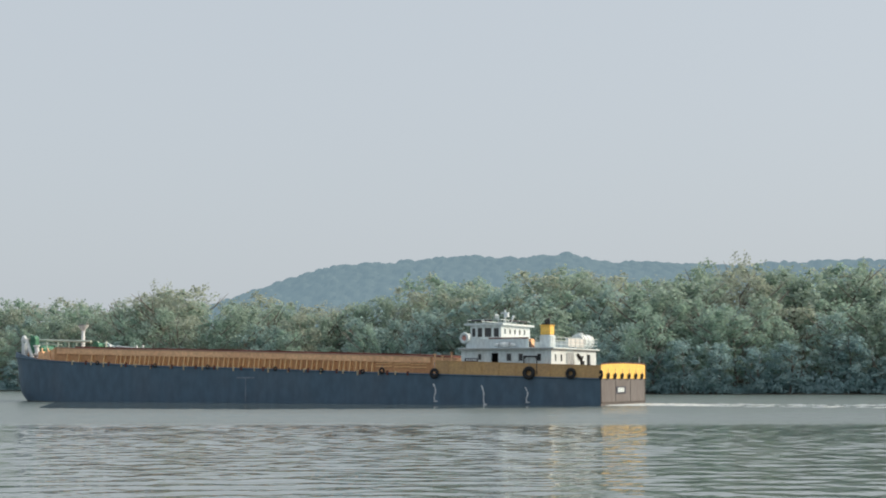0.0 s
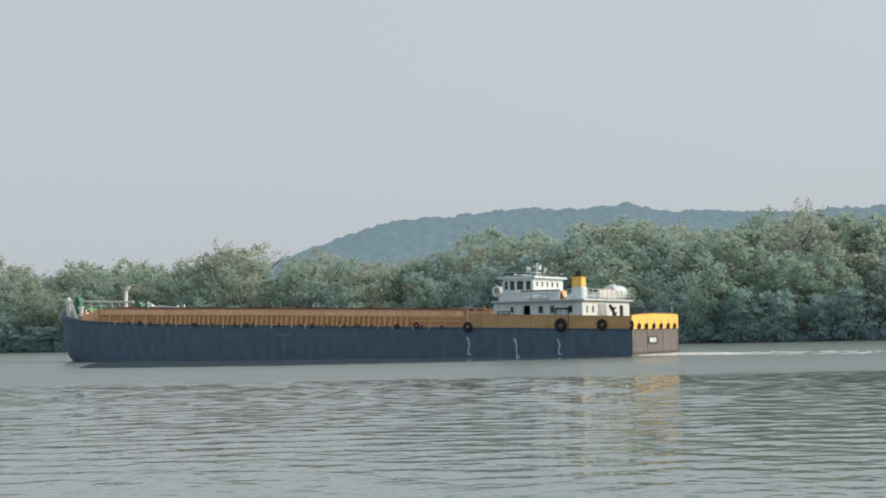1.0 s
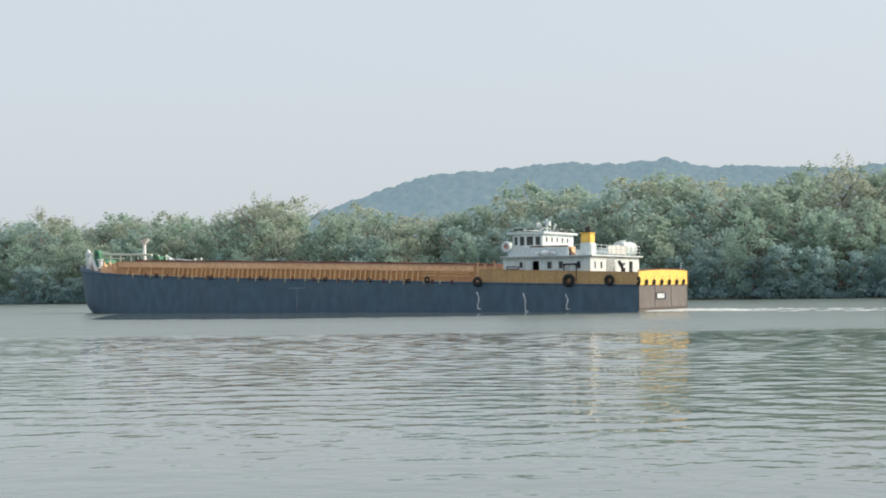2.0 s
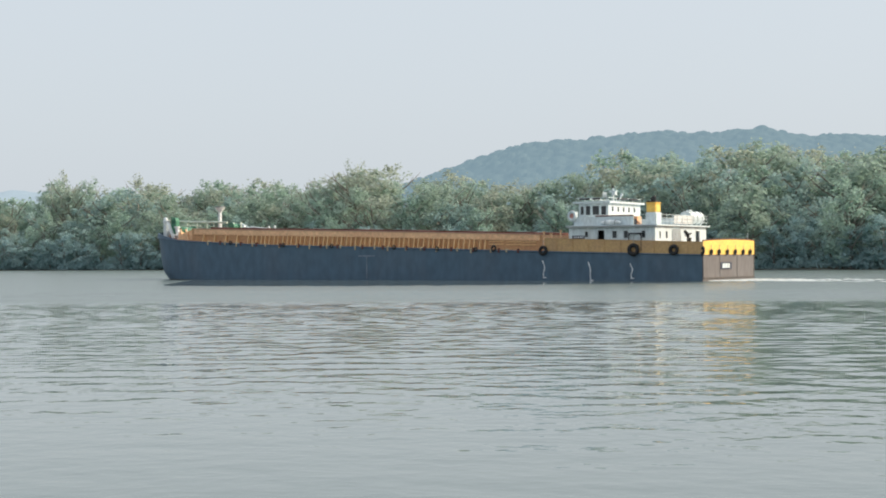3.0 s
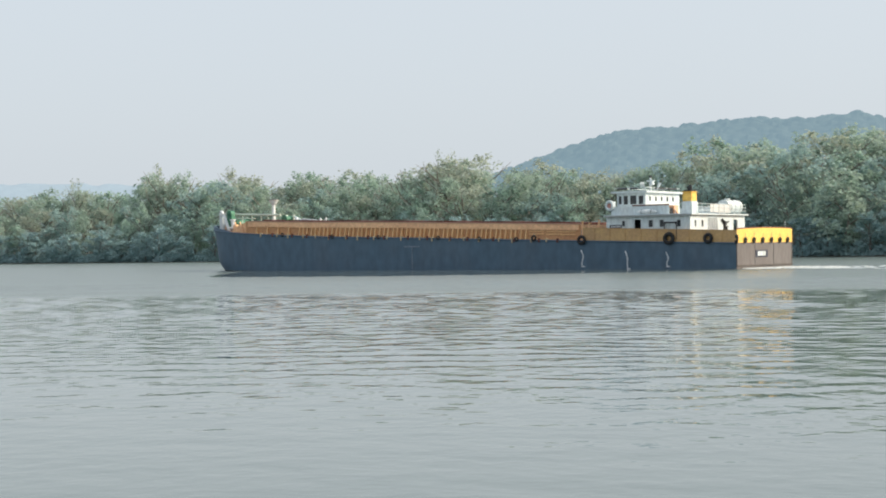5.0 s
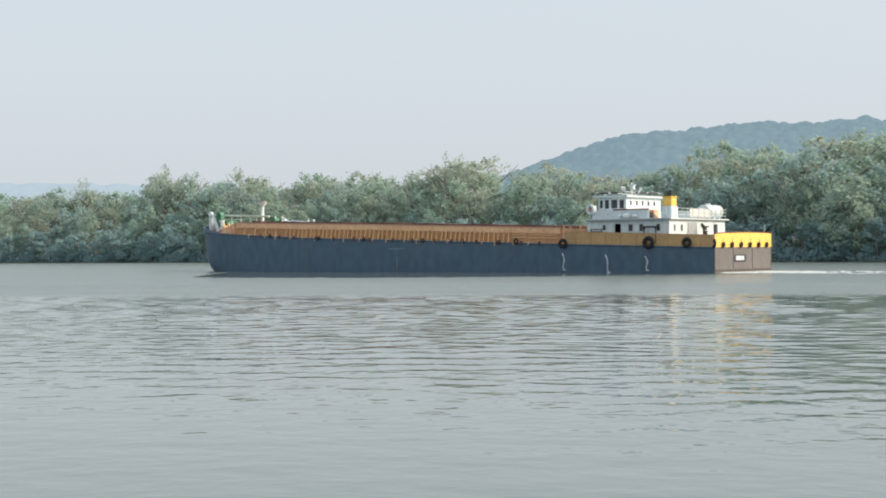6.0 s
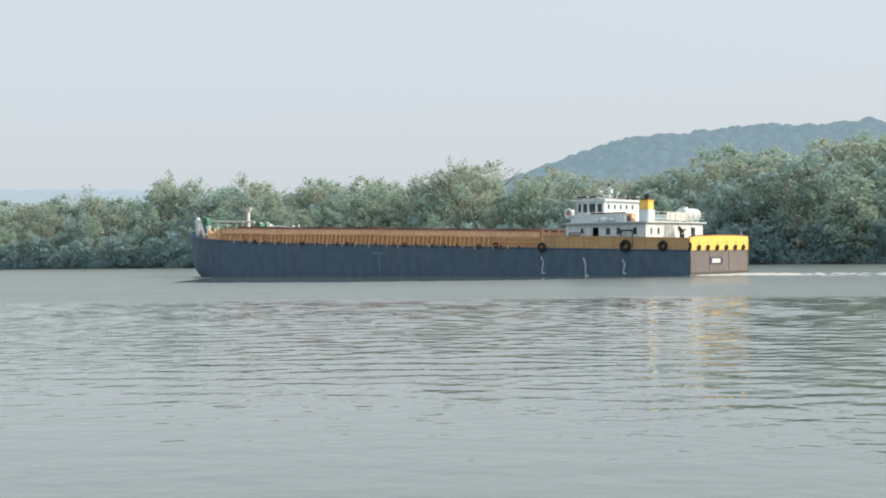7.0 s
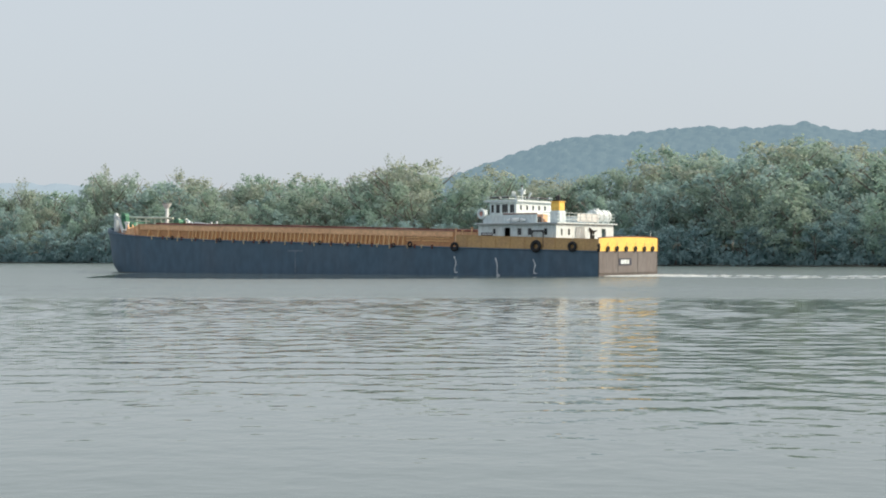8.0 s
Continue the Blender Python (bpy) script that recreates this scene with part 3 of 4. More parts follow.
def make_barge():
    barge = tagged(new("cargo_barge"), "long navy cargo barge with orange coaming and white deckhouse", "barge")

    # hull
    hull = smooth(part("hull", hull_skin(0.17, 1.0, 10, -0.9), HULL, barge, "scuffed navy-blue steel hull plating"))
    smooth(part("boot_band", hull_skin(0.0, 0.17, 3, -0.9, -0.004), BOOT, hull, "grimy waterline band"))
    bm = bm_new()
    pts = [bm.verts.new(at(u, v, sheer(u) - 0.06)) for u, v in outline(1.0)]
    bm.faces.new(pts)
    part("deck", bm, DECK, barge, "rust-red steel deck")
    bm = bm_new()
    box(bm, STERN - 0.06, STERN + 0.02, 0.02, BEAM - 0.02, -0.9, 2.56)
    transom = part("transom", bm, TRANSOM, barge, "weathered brown-grey transom plating")
    part("rub_strip", box(bm_new(), STERN - 0.14, STERN - 0.06, 0.0, BEAM, 0.22, 0.34, 0.02), BOOT, transom)
    for v in (0.05, 4.2, 8.7, BEAM - 0.12):
        part("stiffener", box(bm_new(), STERN - 0.10, STERN - 0.06, v, v + 0.09, 0.36, 2.52), TRANSOM, transom)
    plate = part("name_board", box(bm_new(), STERN - 0.12, STERN - 0.06, 4.25, 7.2, 1.10, 1.80, 0.02), BOARD, transom, "dark board with white lettering too small to read")
    x = 4.75
    for wd in (0.36, 0.30, 0.38, 0.26, 0.32):
        part("lettering", box(bm_new(), STERN - 0.135, STERN - 0.12, x, x + wd, 1.24, 1.68), WHITE, plate)
        x += wd + 0.06
    # draught marks and rust streaks
    for u, w0, w1, lean, waver in ((12.3, 0.0, 1.9, 0.28, 0.06), (7.8, 0.2, 1.72, 0.12, 0.1), (17.65, 0.25, 2.05, 0.1, 0.1)):
        bm = bm_new()
        last = None
        for k in range(13):
            f = k / 12
            x = u + lean * f + waver * math.sin(f * 7.5)
            half = 0.05 + 0.06 * abs(noise.noise((u, f * 4, 0)))
            w = w0 + (w1 - w0) * f
            row = [bm.verts.new(at(a, b, w)) for a, b in ((x - half, -0.035), (x + half, -0.035), (x + half, -0.012), (x - half, -0.012))]
            if last:
                for q in range(4):
                    bm.faces.new([last[q], last[(q + 1) % 4], row[(q + 1) % 4], row[q]])
            else:
                bm.faces.new(row)
            last = row
        bm.faces.new(last[::-1])
        mk = part("draught_mark", bm, CHALK, hull, "wavering chalky white draught line")
        part("mark_foot", box(bm_new(), u - 0.24, u + 0.2, -0.033, -0.012, w0 + 0.03, w0 + 0.12), CHALK, mk)
    mk = part("load_mark", box(bm_new(), 39.7, 39.8, -0.035, -0.012, 0.2, 2.6), FADED, hull, "faded white load line")
    part("load_bar", box(bm_new(), 38.7, 40.9, -0.035, -0.012, 2.6, 2.72), FADED, mk)
    # deck edge: rubbing bar, stubs and half-hidden tyres
    bm = bm_new()
    o = outline(1.0)
    for (u, v), (u2, v2) in zip(o, o[1:]):
        rod(bm, at(u, v, sheer(u) - 0.05), at(u2, v2, sheer(u2) - 0.05), 0.09, n=6)
    part("rubbing_bar", bm, HULL, barge)
    u = 20.6
    k = 0
    while u < 63:
        stub = part("scupper_stub", box(bm_new(), u, u + 0.2, -0.12, 0.12, sheer(u) - 0.24, sheer(u) + 0.2, 0.02), DARK_RUST, barge)
        u += (2.3, 3.1, 2.7, 3.4)[k % 4]
        k += 1
    k = 0
    u = 22.0
    while u < 62.5:
        low = sheer(u) - 0.22 - 0.2 * ((k * 7) % 5) / 5
        tag = part("fender_bracket", box(bm_new(), u, u + 0.15, -0.11, 0.14, low, sheer(u) + 0.16, 0.02), CREAM, barge, "dirty cream fender bracket")
        part("bracket_foot", box(bm_new(), u - 0.07, u + 0.22, -0.08, 0.3, sheer(u) - 0.02, sheer(u) + 0.09, 0.02), CREAM, tag)
        u += (1.9, 2.4, 1.7, 2.6, 2.0)[k % 5]
        k += 1
    for u in (25.8, 30.6, 36.1, 44.5, 51.3, 59.0):
        hanging_tyre(barge, u, -0.08, sheer(u) + 0.02, 0.25, (0, 1, 0.1), 0)
    hanging_tyre(barge, 23.56, -0.14, 3.36, 0.34, (0, 1, 0.1), 0.3)
    hanging_tyre(barge, 17.7, -0.2, 3.07, 0.52, (0, 1, 0.1), 0.7)
    hanging_tyre(barge, 7.58, -0.22, 3.09, 0.66, (0, 1, 0.1), 0.9)
    hanging_tyre(barge, 3.29, -0.2, 3.05, 0.54, (0, 1, 0.1), 0.7)
    hanging_tyre(barge, STERN - 0.1, -0.1, 2.9, 0.48, (1, 0.8, 0.1), 0.6)
    for v in (1.75, 3.75, 5.85, 7.95, 10.05, 12.0):
        hanging_tyre(barge, STERN - 0.22, v, 2.80, 0.31, (1, 0, 0.1), 0.5)

    # yellow bulwarks round the stern
    top = lambda u: float(np.interp(u, [0, 17.6], [3.72, 4.28]))
    for v in (0.0, BEAM - 0.12):
        bw = part("bulwark", bulwark(STERN, 17.6, v, 0.12, lambda u: sheer(u) - 0.05, top, sway=0.03), OCHRE, barge, "dented ochre-yellow bulwark")
        for u in (1.8, 3.6, 5.4, 7.2, 9.0, 10.8, 12.6, 14.4, 16.2):
            side = -0.05 if v < 1 else 0.12
            part("stay", box(bm_new(), u, u + 0.07, v + side, v + side + 0.05, sheer(u) + 0.05, top(u) - 0.04), OCHRE, bw)
        part("capping_rail", bulwark(STERN - 0.05, 17.6, v - 0.04, 0.2, lambda u: top(u), lambda u: top(u) + 0.07), OCHRE, bw)
    bm = bm_new()
    n = 24
    prev = None
    for i in range(n + 1):
        v = 0.0 + BEAM * i / n
        hi = 3.84 + 0.14 * math.sin(math.pi * i / n) ** 0.7 + 0.10 * i / n
        r = [bm.verts.new(at(STERN + d, v, w)) for d, w in ((-0.10, 2.56), (0.02, 2.56), (0.02, hi), (-0.10, hi))]
        if prev:
            for j in range(4):
                bm.faces.new([prev[j], prev[(j + 1) % 4], r[(j + 1) % 4], r[j]])
        else:
            bm.faces.new(r)
        prev = r
    bm.faces.new(prev[::-1])
    sb = part("stern_bulwark", bm, YELLOW, barge, "bright yellow stern bulwark")
    bm = bm_new()
    for i in range(n):
        a, b = i / n, (i + 1) / n
        h = lambda s: 3.90 + 0.14 * math.sin(math.pi * s) ** 0.7 + 0.10 * s
        rod(bm, at(STERN - 0.04, BEAM * a, h(a)), at(STERN - 0.04, BEAM * b, h(b)), 0.06, n=6)
    part("stern_rim", bm, DARK_RUST, sb)
    part("flag_staff", rod(bm_new(), at(STERN + 0.1, 12.1, 3.9), at(STERN + 0.1, 12.1, 4.75), 0.03, n=6), WHITE, sb)
    part("stern_post", box(bm_new(), STERN - 0.16, STERN + 0.1, BEAM - 0.02, BEAM + 0.2, 2.4, 3.95, 0.03), RUBBER, sb)

    # cargo hold coaming
    ctop = lambda u: float(np.interp(u, [18.6, 45, 56, 66], [4.70, 5.46, 5.70, 6.0]))
    for v, out in ((1.2, -1), (BEAM - 1.32, 1)):
        cm = part("coaming", bulwark(18.6, 66.0, v, 0.12, lambda u: sheer(u) - 0.06, ctop, n=60), PLATING, barge, "rusty orange hold coaming")
        part("rim", bulwark(18.6, 66.0, v - 0.1, 0.3, ctop, lambda u: ctop(u) + 0.12, n=40), RIM, cm, "dark rust-red coaming rim")
        vo = v - 0.05 if out < 0 else v + 0.12
        part("top_strake", bulwark(18.8, 65.6, vo - 0.02, 0.09, lambda u: ctop(u) - 0.52, lambda u: ctop(u) - 0.02, n=60, sway=0.04), ORANGE, cm, "light orange top strake")
        part("stringer", bulwark(18.8, 65.6, vo - 0.1, 0.24, lambda u: ctop(u) - 0.62, lambda u: ctop(u) - 0.54, n=40), ORANGE, cm)
        u, k = 25.2, 0
        while u < 65.2:
            bm = bm_new()
            w0, w1 = sheer(u) - 0.04, ctop(u) - 0.62
            d = 0.42 if out < 0 else -0.42
            a = v if out < 0 else v + 0.12
            vs = []
            for du in (0, 0.10):
                vs += [bm.verts.new(at(u + du, a, w0)), bm.verts.new(at(u + du, a - d, w0)), bm.verts.new(at(u + du, a - d * 0.35, w1)), bm.verts.new(at(u + du, a, w1))]
            for f in ((0, 1, 2, 3), (4, 5, 6, 7), (0, 1, 5, 4), (1, 2, 6, 5), (2, 3, 7, 6), (3, 0, 4, 7)):
                bm.faces.new([vs[i] for i in f])
            part("rib", bm, RIBS, cm)
            u += 0.64 + 0.1 * math.sin(k * 2.3) if u < 57 else 1.7
            k += 1
        # after end: plain plating with long horizontal stiffeners
        for u0, u1 in ((19.2, 20.9), (21.0, 22.8), (23.1, 24.9)):
            for dw in (0.78, 1.08):
                part("stiffener", box(bm_new(), u0, u1, vo - 0.05, vo + 0.05, ctop(u0) - dw, ctop(u0) - dw + 0.10), RIBS, cm)
    for u in (18.6, 65.88):
        part("end_coaming", box(bm_new(), u, u + 0.12, 1.32, BEAM - 1.32, sheer(u) - 0.06, ctop(u)), ORANGE, barge)
    part("hold_floor", box(bm_new(), 18.7, 65.8, 1.4, BEAM - 1.4, 1.2, 1.3), DARK_RUST, barge)
    part("hatch_cover", bulwark(19.6, 63.5, 1.7, BEAM - 3.4, ctop, lambda u: ctop(u) + 0.27 + 0.03 * math.sin(u * 0.9), n=60), DARK_RUST, barge, "dark rust-red hatch covers")
    # junction gear between house and hold
    for u, v, h in ((18.0, 0.6, 0.75), (17.2, 0.7, 0.55), (16.6, 1.6, 0.9)):
        bm = bm_new()
        rod(bm, at(u, v, 3.0), at(u, v, 4.2 + h), 0.09, n=8)
        rod(bm, at(u, v, 4.2 + h), at(u, v, 4.28 + h), 0.17, n=8)
        part("vent_pipe", bm, ORANGE, barge)

    make_house(barge)
    make_foredeck(barge, ctop)
    return barge


def make_house(barge):
    # lower deckhouse, open shell of walls with holes
    ua, uf, va, vb, w0, w1 = 5.47, 15.0, 0.35, 13.05, 2.7, 5.42
    side = lambda s, k, w: at(ua + s, va + k, w)
    aft = lambda s, k, w: at(ua + k, va + s, w)
    star = lambda s, k, w: at(ua + s, vb - k, w)
    fore = lambda s, k, w: at(uf - k, va + s, w)
    side_holes = [(7.3, 7.75, 4.35, 5.0), (5.55, 6.25, 2.9, 5.05), (4.12, 4.7, 4.22, 5.02), (2.9, 3.45, 4.22, 5.02), (1.0, 1.5, 4.22, 5.0)]
    aft_holes = [(0.95, 1.35, 4.2, 4.95), (2.45, 2.95, 4.2, 4.95), (9.95, 10.75, 2.95, 5.0)]
    house = new("deckhouse")
    house.parent = barge
    tagged(house, "white painted lower deckhouse")
    th = 0.08
    L, Wd = uf - ua, vb - va
    part("side_wall", wall_with_holes(bm_new(), side, L, w0, w1, th, side_holes), WHITE, house)
    part("aft_wall", wall_with_holes(bm_new(), lambda s, k, w: aft(s + th, k, w), Wd - 2 * th, w0, w1, th, [(a - th, b - th, c, d) for a, b, c, d in aft_holes]), WHITE, house)
    part("side_wall", wall_with_holes(bm_new(), star, L, w0, w1, th, [h for h in side_holes if h[2] > 3]), WHITE, house)
    part("fore_wall", wall_with_holes(bm_new(), lambda s, k, w: fore(s + th, k, w), Wd - 2 * th, w0, w1, th, []), WHITE, house)
    # near-black panels added to stand for the unlit rooms behind the openings
    part("interior_shade", box(bm_new(), ua + 1.2, uf - 0.5, va + 1.1, va + 1.18, w0, w1 - 0.02), DARK, house)
    part("interior_shade", box(bm_new(), ua + 1.0, ua + 1.08, va + 1.2, vb - 1.0, w0, w1 - 0.02), DARK, house)
    for h in side_holes:
        if h[2] > 3:
            window_in(house, side, *h, WHITE)
    for h in aft_holes[:2]:
        window_in(house, aft, *h, WHITE)
    part("door_leaf", box(bm_new(), ua + 6.3, ua + 7.05, va - 0.07, va - 0.02, 2.9, 5.05, 0.01), WHITE, house, "white steel door folded back open")
    part("door_leaf", box(bm_new(), ua - 0.07, ua - 0.02, va + 10.8, va + 11.55, 2.95, 5.0, 0.01), WHITE, house, "white steel door folded back open")
    part("roof", box(bm_new(), ua - 0.35, uf + 0.2, va - 0.3, vb + 0.3, w1, w1 + 0.14, 0.03), WHITE, house, "white roof deck with a projecting edge")
    part("gutter", box(bm_new(), ua - 0.3, uf + 0.1, va - 0.36, va - 0.31, w1 - 0.06, w1 + 0.08), STEEL, house)
    # name board on the side: writing too small to read
    nb = part("side_board", box(bm_new(), 13.2, 14.6, va - 0.05, va - 0.01, 4.22, 4.56), BOARD, house, "dark blue board with illegible pale lettering")
    x = 13.3
    for wd in (0.16, 0.22, 0.14, 0.2, 0.17):
        part("lettering", box(bm_new(), x, x + wd, va - 0.065, va - 0.05, 4.31, 4.47), CHALK, nb)
        x += wd + 0.06
    # hanging cloth, black hose coil, posts on the after wall
    bm = bm_new()
    n = 14
    rows = []
    for w in (5.2, 4.6, 3.9, 3.3):
        rows.append([bm.verts.new(at(ua - 0.16 - 0.07 * math.sin(i * 1.7 + w), va + 4.0 + 1.9 * i / n, w)) for i in range(n + 1)])
    for a, b in zip(rows, rows[1:]):
        for i in range(n):
            bm.faces.new([a[i], a[i + 1], b[i + 1], b[i]])
    bmesh.ops.solidify(bm, geom=list(bm.faces), thickness=0.02)
    part("canvas_curtain", bm, SUNLIT_WHITE, house, "white canvas sheet hung over the after wall")
    bm = bm_new()
    rod(bm, at(ua - 0.12, va + 7.0, 5.02), at(ua - 0.12, va + 7.7, 4.62), 0.09, 0.16)
    rod(bm, at(ua - 0.12, va + 7.7, 4.62), at(ua - 0.12, va + 8.6, 4.78), 0.16, 0.05)
    rod(bm, at(ua - 0.12, va + 7.65, 4.62), at(ua - 0.12, va + 8.0, 4.42), 0.12, 0.08)
    part("hose_bundle", bm, RUBBER, house, "black hose looped on the after wall")
    for v, h in ((5.9, 4.55), (6.4, 4.2)):
        bm = bm_new()
        rod(bm, at(ua - 0.9, va + v, 2.6), at(ua - 0.9, va + v, h), 0.13)
        rod(bm, at(ua - 0.9, va + v, h), at(ua - 0.9, va + v, h + 0.08), 0.22)
        part("mooring_bitt", bm, DARK, house)
    # tyre davit frame by the side
    bm = bm_new()
    for u in (6.85, 8.2):
        rod(bm, at(u, 0.06, 3.0), at(u, 0.06, 4.6), 0.06)
        rod(bm, at(u, 0.06, 4.45), at(u + (0.25 if u < 7 else -0.25), 0.06, 4.75), 0.06)
    rod(bm, at(6.8, 0.06, 4.68), at(8.25, 0.06, 4.68), 0.08)
    part("davit", bm, DARK, barge, "dark steel davit frame over the fender tyre")

    # bridge deck and wheelhouse
    wh = new("wheelhouse")
    wh.parent = barge
    tagged(wh, "white wheelhouse with dark windows")
    d = w1 + 0.14
    bw = part("bridge_bulwark", box(bm_new(), 8.0, 14.6, 0.75, 0.82, d, 6.42, 0.01), WHITE, wh)
    part("bridge_bulwark", box(bm_new(), 14.6, 14.67, 0.75, 12.6, d, 6.42, 0.01), WHITE, wh)
    part("bridge_bulwark", box(bm_new(), 8.0, 14.6, 12.55, 12.62, d, 6.42, 0.01), WHITE, wh)
    part("hand_rail", rod(bm_new(), at(8.0, 0.78, 6.5), at(12.2, 0.78, 6.5), 0.07), DARK_RUST, wh)
    bm = bm_new()
    for k in range(8):
        f0, f1 = k / 8, (k + 1) / 8
        r0, r1 = (0.06 + 0.2 * math.sin(math.pi * f) ** 0.6 for f in (f0, f1))
        rod(bm, at(9.2 + 2.3 * f0, 0.42, 5.82), at(9.2 + 2.3 * f1, 0.42, 5.82), r0, r1, n=12)
    bmesh.ops.remove_doubles(bm, verts=bm.verts, dist=0.001)
    fl = smooth(part("life_float", bm, SUNLIT_WHITE, wh, "white rounded life float lashed to the roof edge"))
    for u in (9.8, 10.9):
        part("lashing", ring(bm_new(), at(u, 0.42, 5.82), (1, 0, 0), 0.25, 0.02, n=14, m=5), DARK, fl)
        part("chock", box(bm_new(), u - 0.06, u + 0.06, 0.25, 0.6, d, 5.66), WHITE, fl)
    part("dark_locker", box(bm_new(), 8.3, 9.3, 0.9, 2.2, d, 6.2, 0.04), DARK, wh)
    a0, a1, b0, b1 = 11.75, 15.1, 2.8, 10.4
    wtop = 7.84
    ss = lambda s, k, w: at(a0 + s, b0 + k, w)
    sa = lambda s, k, w: at(a0 + k, b0 + s, w)
    s2 = lambda s, k, w: at(a0 + s, b1 - k, w)
    sf = lambda s, k, w: at(a1 - k, b0 + s, w)
    sh = [(0.2, 0.85, 6.65, 7.62), (1.0, 1.85, 6.65, 7.65), (2.0, 2.6, 6.65, 7.65), (2.75, 3.2, 6.7, 7.62)]
    ah = [(0.75 + 1.28 * i, 1.2 + 1.28 * i, 6.98, 7.55) for i in range(5)]
    fh = [(0.3 + 1.2 * i, 1.25 + 1.2 * i, 6.75, 7.6) for i in range(6)]
    part("side_wall", wall_with_holes(bm_new(), ss, a1 - a0, d, wtop, th, sh), WHITE, wh)
    part("side_wall", wall_with_holes(bm_new(), s2, a1 - a0, d, wtop, th, sh), WHITE, wh)
    shift = lambda hs: [(a - th, b - th, c, e) for a, b, c, e in hs]
    part("aft_wall", wall_with_holes(bm_new(), lambda s, k, w: sa(s + th, k, w), b1 - b0 - 2 * th, d, wtop, th, shift(ah)), WHITE, wh)
    part("fore_wall", wall_with_holes(bm_new(), lambda s, k, w: sf(s + th, k, w), b1 - b0 - 2 * th, d, wtop, th, shift(fh)), WHITE, wh)
    # near-black block added as the shade inside the wheelhouse
    part("interior_shade", box(bm_new(), a0 + 0.5, a1 - 0.5, b0 + 0.9, b1 - 0.9, d, wtop - 0.05), DARK, wh)
    for hs, pl in ((sh, ss), (sh, s2), (ah, sa), (fh, sf)):
        for h in hs:
            window_in(wh, pl, *h, WHITE)
    roof = part("roof", box(bm_new(), a0 - 0.35, a1 + 0.55, b0 - 0.4, b1 + 0.4, wtop, wtop + 0.22, 0.04), WHITE, wh, "white overhanging wheelhouse roof")
    q = wtop + 0.22
    rail(roof, [at(a0, b0, q), at(a1 + 0.3, b0, q), at(a1 + 0.3, b1, q), at(a0, b1, q), at(a0, b0, q)], 0.36, rows=1, r=0.035, post_step=1.7)
    # dark rolled awnings tied along the roof rail
    for p0, p1 in ((at(12.7, b0, q + 0.27), at(13.5, b0, q + 0.27)), (at(13.9, b0, q + 0.27), at(15.0, b0, q + 0.27)), (at(a0, 4.9, q + 0.3), at(a0, 7.2, q + 0.3)), (at(a0, 7.7, q + 0.3), at(a0, 9.6, q + 0.3))):
        part("rolled_awning", rod(bm_new(), p0, p1, 0.11, 0.09, n=10), DARK, roof, "dark rolled awning cloth")
    # signal mast with radar and lights
    mast = part("signal_mast", rod(bm_new(), at(12.0, 4.4, q), at(12.0, 4.4, 9.45), 0.14, 0.1), WHITE, wh, "short white signal mast")
    part("radar_scanner", box(bm_new(), 11.55, 12.45, 4.25, 4.55, 9.02, 9.2, 0.04), WHITE, mast)
    part("mast_lamp", rod(bm_new(), at(12.0, 4.4, 9.45), at(12.0, 4.4, 9.68), 0.13), DARK, mast)
    part("radome", rod(bm_new(), at(11.7, 4.1, 8.7), at(11.7, 4.1, 9.05), 0.3, 0.2, n=12), WHITE, mast)
    part("searchlight", rod(bm_new(), at(12.5, 3.9, 8.75), at(12.85, 3.75, 8.8), 0.2, 0.26), WHITE, mast)
    part("bracket", rod(bm_new(), at(12.5, 3.9, q), at(12.5, 3.9, 8.75), 0.06), WHITE, mast)
    part("horn", rod(bm_new(), at(11.8, 5.2, q), at(11.5, 5.5, 8.9), 0.05, 0.16), WHITE, mast)
    # lifebuoy on the bridge wing
    lb = part("lifebuoy", ring(bm_new(), at(14.75, 0.6, 6.55), (0.2, 1, 0.05), 0.42, 0.16, n=24), WHITE, wh, "white and faded red lifebuoy")
    part("buoy_board", rod(bm_new(), at(14.76, 0.62, 6.55), at(14.76, 0.70, 6.55), 0.44, n=20), RED, lb)
    part("side_light_box", box(bm_new(), 14.4, 15.1, 0.82, 1.3, 6.1, 7.0, 0.03), WHITE, wh)

    # funnel, tank, rails on the house roof
    fn = part("funnel", box(bm_new(), 6.6, 7.75, 3.0, 4.5, d, 6.85, 0.08), WHITE, barge, "white funnel casing with yellow top")
    top = part("funnel_top", box(bm_new(), 6.66, 7.68, 3.08, 4.3, 6.85, 7.74, 0.06), YELLOW, fn, "yellow funnel top")
    part("funnel_lip", box(bm_new(), 6.6, 7.74, 3.02, 4.36, 7.74, 7.84, 0.03), YELLOW, top)
    part("soot_cap", box(bm_new(), 6.72, 7.62, 3.14, 4.24, 7.84, 7.98, 0.04), DARK, top, "sooty black funnel cap")
    for u, v, h in ((6.95, 3.5, 8.3), (7.35, 3.9, 8.2)):
        bm = bm_new()
        rod(bm, at(u, v, 7.9), at(u, v, h), 0.17, n=12)
        rod(bm, at(u, v, h), at(u + 0.1, v, h + 0.14), 0.19, n=12)
        part("exhaust_pipe", bm, DARK, fn, "black exhaust pipe")
    # steep stair from the roof deck up to the bridge
    stair = new("bridge_stair")
    stair.parent = barge
    tagged(stair, "steep rust-brown steel stair")
    for v in (2.6, 3.35):
        bm = bm_new()
        rod(bm, at(8.3, v, d), at(9.5, v, 6.5), 0.07, n=6)
        part("stringer", bm, RIM, stair)
    for k in range(1, 7):
        f = k / 7
